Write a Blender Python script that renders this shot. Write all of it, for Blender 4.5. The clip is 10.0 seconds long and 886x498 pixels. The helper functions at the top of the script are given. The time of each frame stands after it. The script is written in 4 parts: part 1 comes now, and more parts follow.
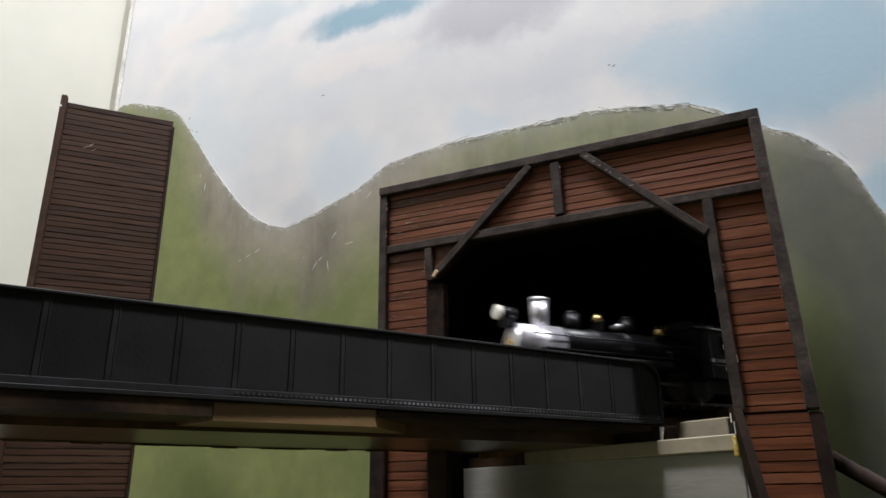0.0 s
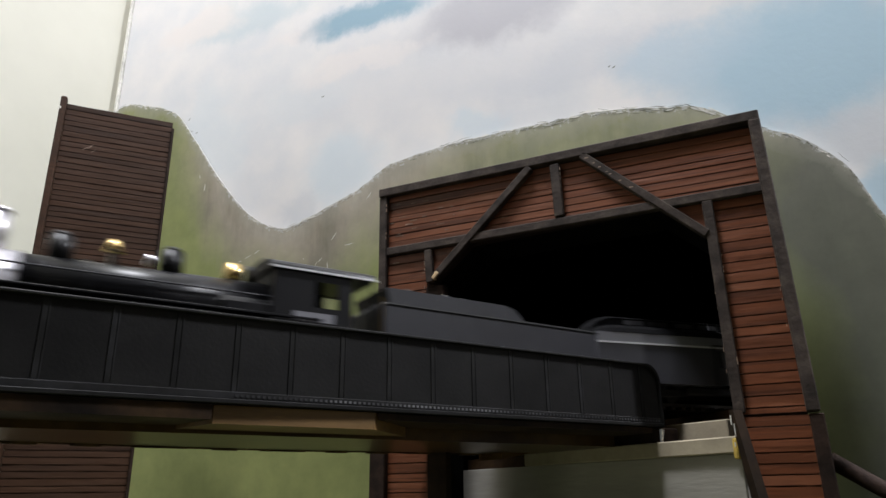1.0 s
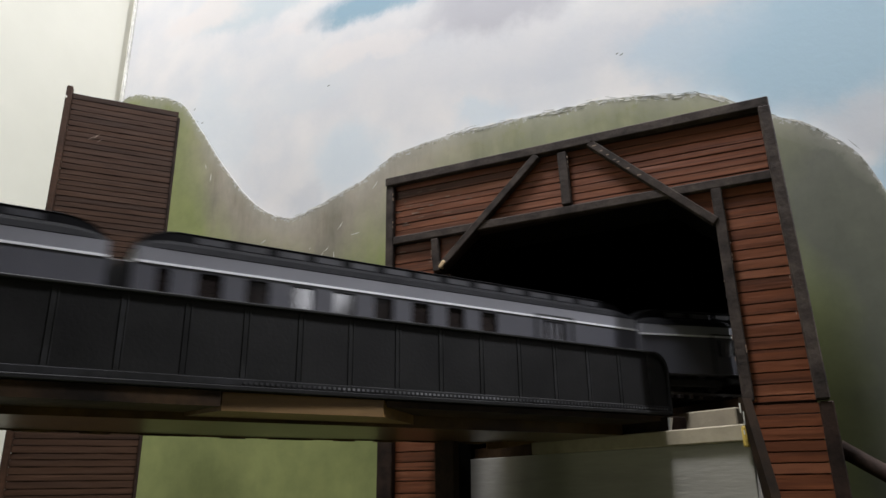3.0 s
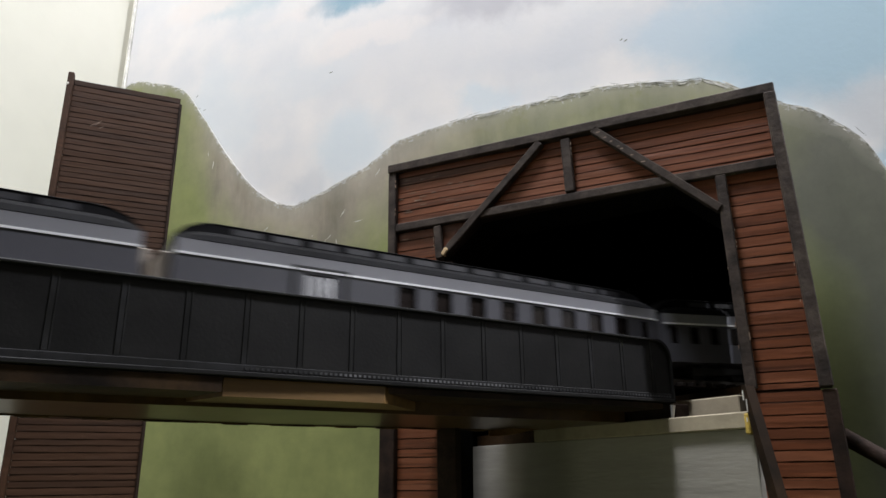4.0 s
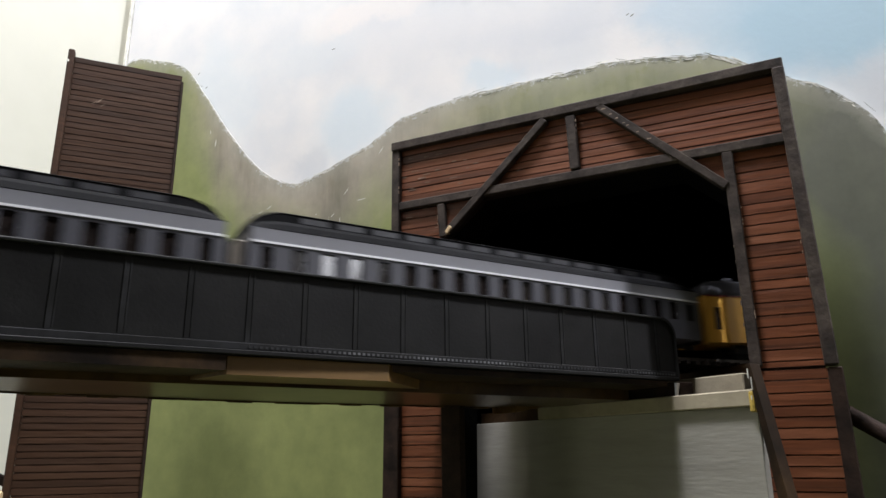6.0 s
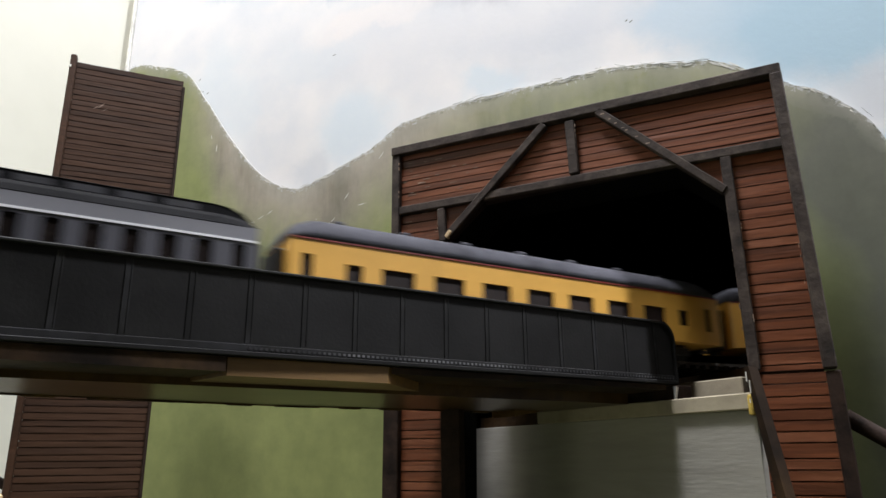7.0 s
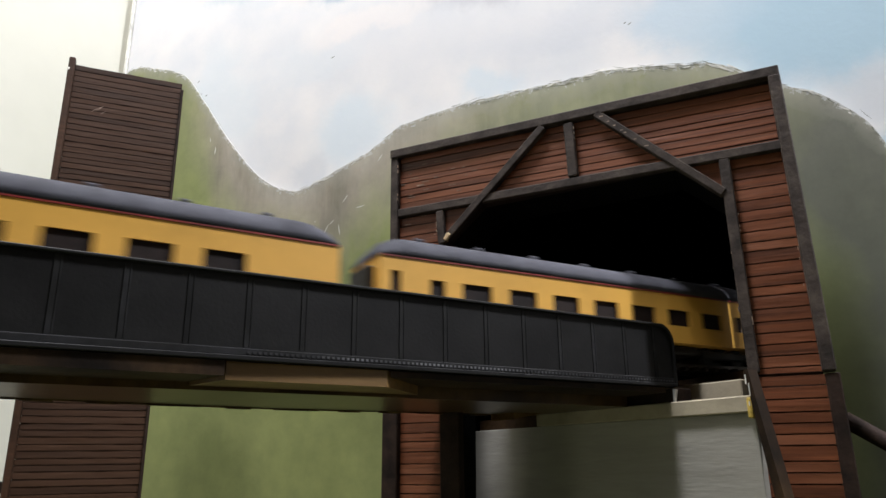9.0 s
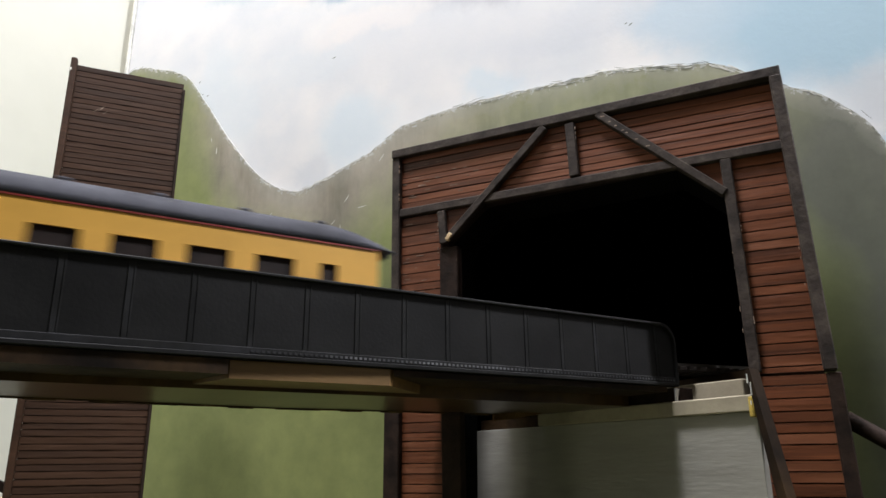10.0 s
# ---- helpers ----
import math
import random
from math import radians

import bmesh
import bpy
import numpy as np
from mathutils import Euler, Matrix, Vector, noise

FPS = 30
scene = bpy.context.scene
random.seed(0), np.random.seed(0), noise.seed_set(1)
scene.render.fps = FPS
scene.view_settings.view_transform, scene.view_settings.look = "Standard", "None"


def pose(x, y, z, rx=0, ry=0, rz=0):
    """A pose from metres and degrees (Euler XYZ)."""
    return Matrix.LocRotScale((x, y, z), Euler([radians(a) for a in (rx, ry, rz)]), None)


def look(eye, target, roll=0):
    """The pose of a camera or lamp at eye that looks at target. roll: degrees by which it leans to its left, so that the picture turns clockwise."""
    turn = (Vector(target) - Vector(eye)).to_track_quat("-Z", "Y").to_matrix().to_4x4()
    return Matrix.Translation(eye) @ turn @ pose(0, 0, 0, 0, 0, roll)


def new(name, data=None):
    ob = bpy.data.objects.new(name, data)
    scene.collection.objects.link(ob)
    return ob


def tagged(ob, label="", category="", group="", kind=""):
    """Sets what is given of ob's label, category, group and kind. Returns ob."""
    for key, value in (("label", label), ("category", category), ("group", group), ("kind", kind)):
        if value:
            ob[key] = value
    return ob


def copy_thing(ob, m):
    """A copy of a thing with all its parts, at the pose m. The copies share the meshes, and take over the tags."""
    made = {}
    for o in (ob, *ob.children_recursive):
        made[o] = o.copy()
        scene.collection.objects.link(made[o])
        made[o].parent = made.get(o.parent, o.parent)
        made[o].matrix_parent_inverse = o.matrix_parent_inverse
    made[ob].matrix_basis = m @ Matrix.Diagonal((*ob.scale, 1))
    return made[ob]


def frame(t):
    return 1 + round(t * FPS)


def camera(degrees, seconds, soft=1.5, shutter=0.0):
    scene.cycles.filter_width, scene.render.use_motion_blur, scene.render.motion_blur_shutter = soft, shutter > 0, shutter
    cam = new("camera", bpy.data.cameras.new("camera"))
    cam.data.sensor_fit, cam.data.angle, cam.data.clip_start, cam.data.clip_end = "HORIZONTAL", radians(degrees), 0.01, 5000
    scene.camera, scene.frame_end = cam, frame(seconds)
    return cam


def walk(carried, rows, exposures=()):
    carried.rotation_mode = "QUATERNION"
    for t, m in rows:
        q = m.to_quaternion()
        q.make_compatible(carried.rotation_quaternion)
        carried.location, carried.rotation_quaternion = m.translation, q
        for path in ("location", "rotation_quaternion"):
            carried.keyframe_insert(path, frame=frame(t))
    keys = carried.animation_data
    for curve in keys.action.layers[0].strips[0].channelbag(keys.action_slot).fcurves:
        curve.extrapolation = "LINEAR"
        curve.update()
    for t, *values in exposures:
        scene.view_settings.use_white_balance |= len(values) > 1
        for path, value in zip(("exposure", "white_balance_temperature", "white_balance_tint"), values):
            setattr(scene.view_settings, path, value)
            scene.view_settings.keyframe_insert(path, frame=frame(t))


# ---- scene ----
cam = camera(64.0, 10.0, soft=1.5, shutter=0.55)
PATH = [
    (0, (0.225, -0.399, -0.065), (-0.535, 1.332, 0.59), -0.8),
    (0.5, (0.225, -0.399, -0.065), (-0.533, 1.331, 0.595), -0.8),
    (1, (0.225, -0.399, -0.064), (-0.534, 1.331, 0.591), -0.8),
    (1.5, (0.225, -0.399, -0.065), (-0.535, 1.332, 0.59), -0.8),
    (2, (0.224, -0.399, -0.066), (-0.533, 1.333, 0.588), -0.8),
    (3.5, (0.223, -0.397, -0.065), (-0.562, 1.335, 0.554), -0.7),
    (4, (0.223, -0.396, -0.066), (-0.566, 1.34, 0.538), -0.6),
    (4.5, (0.222, -0.395, -0.066), (-0.576, 1.347, 0.507), -0.6),
    (5, (0.222, -0.395, -0.066), (-0.581, 1.352, 0.487), -0.6),
    (5.5, (0.222, -0.394, -0.065), (-0.585, 1.355, 0.475), -0.6),
    (7, (0.223, -0.395, -0.068), (-0.582, 1.346, 0.498), -0.5),
    (7.5, (0.223, -0.395, -0.066), (-0.582, 1.349, 0.489), -0.6),
    (8, (0.223, -0.395, -0.066), (-0.584, 1.35, 0.486), -0.6),
    (8.5, (0.222, -0.396, -0.066), (-0.579, 1.349, 0.494), -0.6),
    (9, (0.223, -0.395, -0.067), (-0.579, 1.347, 0.502), -0.6),
    (9.5, (0.222, -0.396, -0.066), (-0.577, 1.348, 0.501), -0.6),
    (10, (0.222, -0.396, -0.068), (-0.578, 1.345, 0.504), -0.6),
]
EXPOSURE = [(0.0, 0.02, 6500, 14), (3.4, 0.05, 6500, 14), (4.5, 0.25, 6500, 14), (5.5, 0.35, 6500, 14), (10.0, 0.34, 6500, 14)]
walk(cam, [(t, look(eye, target, roll)) for t, eye, target, roll in PATH], EXPOSURE)

# ---- world and light ----
world = bpy.data.worlds.new("room_air")
scene.world = world
world.use_nodes = True
world.node_tree.nodes["Background"].inputs[0].default_value = (0.95, 0.97, 1.0, 1)
world.node_tree.nodes["Background"].inputs[1].default_value = 0.05


def area_lamp(x, y, z, w, d, power, colour, target):
    """An unseen area light, placed to fit the shading and the glare."""
    data = bpy.data.lights.new("unseen_lamp", "AREA")
    data.shape, data.size, data.size_y, data.energy, data.color = "RECTANGLE", w, d, power, colour
    ob = new("unseen_lamp", data)
    ob.matrix_world = look((x, y, z), target)
    return ob


COOL = (0.915, 0.955, 1.0)
# narrow lamp added well below the ceiling, sets the shadow edge on the train
area_lamp(0.62, 0.038, 0.62, 0.012, 0.12, 7.0, COOL, (0.10, -0.05, 0))
area_lamp(-0.08, -0.45, 1.55, 0.28, 0.24, 31.5, COOL, (-0.10, 0.0, 0.10))
area_lamp(1.00, -0.65, 1.52, 0.20, 0.20, 4.0, COOL, (0.10, 0.0, 0.05))
# low lamp added at the far wall for glare in the car windows
area_lamp(3.17, -0.77, 0.84, 0.26, 0.22, 2.2, COOL, (0.05, -0.15, 0.0))

# ---- plan: the straight bridge, and the track's way before and behind it ----
G0 = Vector((0.163, -0.012, 0.0))      # the girder's line where the bridge ends
U = Vector((-0.5535, -0.8329, 0.0))    # the way the train goes
N = Vector((-0.8329, 0.5535, 0.0))     # away from the viewer, across the track
OFF = 0.0265                           # girder to track centre
RAIL = -0.016                          # top of rail
SPEED = 0.2597
BRIDGE = Matrix(((U.x, -N.x, 0, G0.x), (U.y, -N.y, 0, G0.y), (0, 0, 1, 0), (0, 0, 0, 1)))
RAD = 0.42         # of the curve down the room
RAD_IN = 0.65      # of the curve into the tunnel
S_IN = 0.03        # behind this the track curves into the tunnel
A_IN = 0.95        # radians of that curve
S_OUT = 0.50       # ahead of this the track curves down the room
A_OUT = 0.58
C0 = G0 + N * OFF


def track(s):
    """The place and heading of the track's centre at s."""
    head = math.atan2(U.y, U.x)
    if s > S_OUT:
        a = min((s - S_OUT) / RAD, A_OUT)
        p = C0 + U * S_OUT
        left = Vector((-U.y, U.x, 0))
        c = p + left * RAD
        h = head + a
        q = c - Vector((-math.sin(h), math.cos(h), 0)) * RAD
        rest = s - S_OUT - a * RAD
        return q + Vector((math.cos(h), math.sin(h), 0)) * rest, h
    if s < S_IN:
        # going back, the way bends toward the other wall
        a = min((S_IN - s) / RAD_IN, A_IN)
        c = C0 + U * S_IN + Vector((-U.y, U.x, 0)) * RAD_IN
        h = head - a
        q = c - Vector((-math.sin(h), math.cos(h), 0)) * RAD_IN
        rest = S_IN - s - a * RAD_IN
        return q - Vector((math.cos(h), math.sin(h), 0)) * rest, h
    return C0 + U * s, head


# ---- materials ----
def mat(name, base, rough=0.6, metal=0.0, vary=0.25, scale=40.0, dark=None, bump=0.0, bump_scale=300.0, rnd=0.0, spec=0.5, stretch=(1, 1, 1), second=None, coat=0.0, grain=0.0):
    """Paint or wood with two scales of variation, fine relief and a tone of its own for each piece."""
    m = bpy.data.materials.new(name)
    m.use_nodes = True
    t = m.node_tree
    b = t.nodes["Principled BSDF"]
    co = t.nodes.new("ShaderNodeTexCoord")
    mp = t.nodes.new("ShaderNodeMapping")
    mp.inputs["Scale"].default_value = stretch
    t.links.new(co.outputs["Object"], mp.inputs["Vector"])
    info = t.nodes.new("ShaderNodeObjectInfo")
    add = t.nodes.new("ShaderNodeVectorMath")
    add.operation = "MULTIPLY_ADD"
    t.links.new(info.outputs["Random"], add.inputs[0])
    add.inputs[1].default_value = (0.37, 0.73, 0.51)
    t.links.new(mp.outputs[0], add.inputs[2])
    n1 = t.nodes.new("ShaderNodeTexNoise")
    n1.inputs["Scale"].default_value, n1.inputs["Detail"].default_value = scale, 6
    n2 = t.nodes.new("ShaderNodeTexNoise")
    n2.inputs["Scale"].default_value, n2.inputs["Detail"].default_value = scale * 7, 4
    for nn in (n1, n2):
        t.links.new(add.outputs[0], nn.inputs["Vector"])
    dark = dark or tuple(c * (1 - vary * 1.6) for c in base)
    second = second or tuple(min(1, c * (1 + vary)) for c in base)
    r1 = t.nodes.new("ShaderNodeValToRGB")
    r1.color_ramp.elements[0].position, r1.color_ramp.elements[0].color = 0.3, (*dark, 1)
    r1.color_ramp.elements[1].position, r1.color_ramp.elements[1].color = 0.72, (*second, 1)
    e = r1.color_ramp.elements.new(0.5)
    e.color = (*base, 1)
    t.links.new(n1.outputs[0], r1.inputs[0])
    mixn = t.nodes.new("ShaderNodeMix")
    mixn.data_type, mixn.blend_type = "RGBA", "MULTIPLY"
    mixn.inputs[0].default_value = 0.6
    r2 = t.nodes.new("ShaderNodeValToRGB")
    r2.color_ramp.elements[0].position, r2.color_ramp.elements[0].color = 0.35, (1 - vary, 1 - vary, 1 - vary, 1)
    r2.color_ramp.elements[1].position, r2.color_ramp.elements[1].color = 0.6, (1, 1, 1, 1)
    t.links.new(n2.outputs[0], r2.inputs[0])
    t.links.new(r1.outputs[0], mixn.inputs[6])
    t.links.new(r2.outputs[0], mixn.inputs[7])
    out = mixn.outputs[2]
    if grain:
        # thin dark saw lines and pale scuffs along the grain
        m2 = t.nodes.new("ShaderNodeMapping")
        m2.inputs["Scale"].default_value = (0.035, 1, 1)
        t.links.new(add.outputs[0], m2.inputs["Vector"])
        n5 = t.nodes.new("ShaderNodeTexNoise")
        n5.inputs["Scale"].default_value, n5.inputs["Detail"].default_value, n5.inputs["Roughness"].default_value = 620, 5, 0.6
        t.links.new(m2.outputs[0], n5.inputs["Vector"])
        r5 = t.nodes.new("ShaderNodeValToRGB")
        r5.color_ramp.elements[0].position, r5.color_ramp.elements[0].color = 0.36, (1 - grain, 1 - grain, 1 - grain, 1)
        r5.color_ramp.elements[1].position, r5.color_ramp.elements[1].color = 0.74, (1.9, 1.8, 1.75, 1)
        for pos, val in ((0.47, 1.0), (0.63, 1.0)):
            e5 = r5.color_ramp.elements.new(pos)
            e5.color = (val, val, val, 1)
        t.links.new(n5.outputs[0], r5.inputs[0])
        m5 = t.nodes.new("ShaderNodeMix")
        m5.data_type, m5.blend_type = "RGBA", "MULTIPLY"
        m5.inputs[0].default_value = 1.0
        t.links.new(out, m5.inputs[6])
        t.links.new(r5.outputs[0], m5.inputs[7])
        out = m5.outputs[2]
    if rnd:
        hsv = t.nodes.new("ShaderNodeHueSaturation")
        mr = t.nodes.new("ShaderNodeMapRange")
        mr.inputs[3].default_value, mr.inputs[4].default_value = 1 - rnd, 1 + rnd
        t.links.new(info.outputs["Random"], mr.inputs[0])
        t.links.new(mr.outputs[0], hsv.inputs["Value"])
        t.links.new(out, hsv.inputs["Color"])
        out = hsv.outputs[0]
    t.links.new(out, b.inputs["Base Color"])
    b.inputs["Roughness"].default_value, b.inputs["Metallic"].default_value = rough, metal
    b.inputs["Specular IOR Level"].default_value = spec
    b.inputs["Coat Weight"].default_value = coat
    if bump:
        bp = t.nodes.new("ShaderNodeBump")
        bp.inputs["Strength"].default_value, bp.inputs["Distance"].default_value = bump, 0.0006
        n3 = t.nodes.new("ShaderNodeTexNoise")
        n3.inputs["Scale"].default_value, n3.inputs["Detail"].default_value = bump_scale, 5
        t.links.new(add.outputs[0], n3.inputs["Vector"])
        t.links.new(n3.outputs[0], bp.inputs["Height"])
        t.links.new(bp.outputs[0], b.inputs["Normal"])
    return m


GRAIN = (0.12, 1, 1)
M_BOARD = mat("stained_boards", (0.152, 0.0470, 0.0185), 0.46, vary=0.26, scale=60, rnd=0.05, bump=0.7, stretch=GRAIN, second=(0.24, 0.090, 0.044), spec=0.34, grain=0.38)
M_BOARD_DARK = mat("dark_stained_boards", (0.048, 0.0222, 0.0112), 0.6, vary=0.22, scale=60, rnd=0.05, bump=0.6, stretch=GRAIN, spec=0.2, grain=0.3)
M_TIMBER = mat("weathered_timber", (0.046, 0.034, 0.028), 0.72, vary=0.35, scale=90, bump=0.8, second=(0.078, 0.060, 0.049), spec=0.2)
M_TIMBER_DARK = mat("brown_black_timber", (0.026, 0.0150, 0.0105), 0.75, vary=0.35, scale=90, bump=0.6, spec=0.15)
M_RAW = mat("raw_wood", (0.55, 0.40, 0.22), 0.7, vary=0.2, scale=120, bump=0.4)
M_GIRDER = mat("black_plastic_girder", (0.0124, 0.0120, 0.0119), 0.5, vary=0.25, scale=26, bump=0.12, bump_scale=700, spec=0.16)
M_RIB = mat("rubbed_black_ribs", (0.0122, 0.0119, 0.0115), 0.55, vary=0.4, scale=40, second=(0.024, 0.024, 0.026), spec=0.18)
M_RIVET = mat("worn_girder_edge", (0.03, 0.03, 0.032), 0.6, vary=0.6, scale=14, dark=(0.012, 0.012, 0.012), second=(0.32, 0.32, 0.33), spec=0.3)
M_DECK = mat("varnished_deck", (0.035, 0.019, 0.009), 0.6, vary=0.5, scale=18, bump=0.3, second=(0.065, 0.034, 0.013), spec=0.2)
M_TAN = mat("tan_stained_wood", (0.125, 0.064, 0.018), 0.55, vary=0.55, scale=30, dark=(0.028, 0.013, 0.006), second=(0.20, 0.11, 0.032), bump=0.3, stretch=GRAIN)
M_OLIVE = mat("olive_brown_board", (0.072, 0.041, 0.0155), 0.32, vary=0.5, scale=26, bump=0.12, bump_scale=120, dark=(0.026, 0.013, 0.006), second=(0.082, 0.046, 0.016), spec=0.34)
M_LIP = mat("blotched_dark_edge", (0.050, 0.028, 0.011), 0.6, vary=0.5, scale=60, bump=0.5, dark=(0.018, 0.010, 0.005), second=(0.16, 0.095, 0.034), spec=0.2)
M_DARKWOOD = mat("dark_stained_wood", (0.028, 0.0155, 0.0075), 0.6, vary=0.55, scale=30, second=(0.062, 0.034, 0.014), bump=0.3, spec=0.15)
# near black, stands in for the darkness inside the tunnel
M_BLACK = mat("tunnel_shade_black", (0.006, 0.006, 0.006), 0.95, vary=0.2, spec=0.05)
M_GREYBOARD = mat("grey_abutment_card", (0.300, 0.282, 0.245), 0.6, vary=0.16, scale=14, bump=0.25, stretch=(0.3, 0.3, 2.2))
M_COPING = mat("beige_coping", (0.34, 0.29, 0.205), 0.7, vary=0.15, scale=30, bump=0.3)
M_GLUE = mat("yellow_glue", (0.55, 0.38, 0.08), 0.35, vary=0.3, scale=300)
M_CREAM = mat("cream_wall_paint", (0.62, 0.605, 0.52), 0.75, vary=0.03, scale=6, bump=0.15, bump_scale=180)
# unseen room surfaces, kept dull so that less light bounces onto the train
M_CEIL = mat("grey_ceiling", (0.34, 0.33, 0.31), 0.8, vary=0.08)
M_DULL_WALL = mat("dull_brown_wall", (0.20, 0.16, 0.12), 0.6, vary=0.2, scale=10)
M_FLOOR = mat("brown_floor", (0.20, 0.15, 0.11), 0.6, vary=0.2, scale=8)
M_TIE = mat("black_ties", (0.018, 0.014, 0.012), 0.8, spec=0.1)
M_RAIL = mat("weathered_rail", (0.10, 0.09, 0.08), 0.45, metal=0.6, vary=0.25)
M_BRIGHT = mat("bright_metal", (0.6, 0.6, 0.6), 0.3, metal=0.8, vary=0.2)
M_ROOF_GREY = mat("grey_roof", (0.058, 0.058, 0.068), 0.85, vary=0.2, scale=60, spec=0.12, bump=0.3)
M_YELLOW = mat("yellow_car_paint", (0.72, 0.39, 0.072), 0.38, vary=0.06, scale=30)
M_RED = mat("red_stripe", (0.17, 0.018, 0.014), 0.4)
M_GLASS = mat("dark_window", (0.018, 0.014, 0.013), 0.10, vary=0.3, scale=60)
M_DARKPANE = mat("dull_dark_window", (0.020, 0.013, 0.011), 0.6, vary=0.4, scale=60, spec=0.2)
M_PANE = mat("dim_clerestory_pane", (0.05, 0.05, 0.055), 0.35, vary=0.3, scale=80)
M_TABLE = mat("green_table_paint", (0.10, 0.115, 0.05), 0.7, vary=0.3, scale=12, bump=0.3)
M_CARGREY = mat("two_tone_grey_paint", (0.078, 0.078, 0.090), 0.36, vary=0.06, scale=30)
M_CARLIGHT = mat("light_grey_paint", (0.20, 0.20, 0.22), 0.34, vary=0.06, scale=30)
M_SILVER = mat("silver_stripe", (0.80, 0.80, 0.82), 0.3, metal=0.1, vary=0.05)
M_ROOF_BLACK = mat("black_roof", (0.0105, 0.0105, 0.0115), 0.75, vary=0.25, spec=0.05, bump=0.2)
M_UNDER = mat("black_underframe", (0.015, 0.015, 0.015), 0.6)
M_LOCO = mat("loco_black", (0.006, 0.006, 0.007), 0.34, vary=0.2, spec=0.2)
M_TENDER = mat("tender_grey_black", (0.020, 0.020, 0.024), 0.5, vary=0.15, spec=0.35)
M_SMOKEBOX = mat("silver_smokebox", (0.72, 0.70, 0.74), 0.32, metal=0.75, vary=0.12, scale=90)
M_BRASS = mat("brass", (0.80, 0.58, 0.25), 0.22, metal=1.0, vary=0.1)
M_LENS = mat("headlight_lens", (0.9, 0.88, 0.8), 0.1, vary=0.02)
M_DIAPH = mat("tan_diaphragm", (0.30, 0.26, 0.215), 0.7, vary=0.2)
M_BRUSH = mat("dark_green_brush", (0.085, 0.10, 0.06), 0.7)
M_CHIP = mat("worn_chip", (0.24, 0.165, 0.12), 0.7, vary=0.5, scale=200)
M_WHITE = mat("white_chip", (0.7, 0.68, 0.62), 0.6)


SKY_PATCHES = [  # x, z, half width, half height, strength, colour
    (0.01, 0.265, 0.16, 0.05, 0.45, (0.570, 0.570, 0.598)),
    (0.075, 0.300, 0.075, 0.032, 0.9, (0.432, 0.423, 0.460)),
    (0.15, 0.235, 0.09, 0.022, 0.5, (0.534, 0.552, 0.598)),
    (-0.18, 0.372, 0.07, 0.020, 0.7, (0.478, 0.552, 0.589)),
    (0.285, 0.195, 0.095, 0.052, 1.0, (0.386, 0.529, 0.626)),
    (0.215, 0.222, 0.06, 0.025, 0.7, (0.432, 0.552, 0.644)),
    (0.310, 0.140, 0.035, 0.022, 0.8, (0.570, 0.589, 0.626)),
    (0.315, 0.095, 0.03, 0.03, 0.9, (0.414, 0.552, 0.644)),
    (-0.062, 0.186, 0.050, 0.030, 0.5, (0.534, 0.635, 0.699)),
    (-0.205, 0.250, 0.035, 0.060, 0.4, (0.570, 0.644, 0.690)),
    (-0.115, 0.262, 0.060, 0.022, 0.35, (0.552, 0.607, 0.653)),
    (0.06, 0.205, 0.03, 0.015, 0.7, (0.552, 0.626, 0.681)),
    (-0.085, 0.333, 0.070, 0.012, 0.9, (0.736, 0.681, 0.662)),
    (-0.235, 0.378, 0.060, 0.016, 0.8, (0.736, 0.681, 0.653)),
    (-0.110, 0.160, 0.022, 0.016, 0.35, (0.460, 0.497, 0.552)),
    (-0.050, 0.286, 0.070, 0.012, 0.6, (0.745, 0.690, 0.665)),
    (-0.048, 0.333, 0.075, 0.020, 1.0, (0.235, 0.370, 0.465)),
]


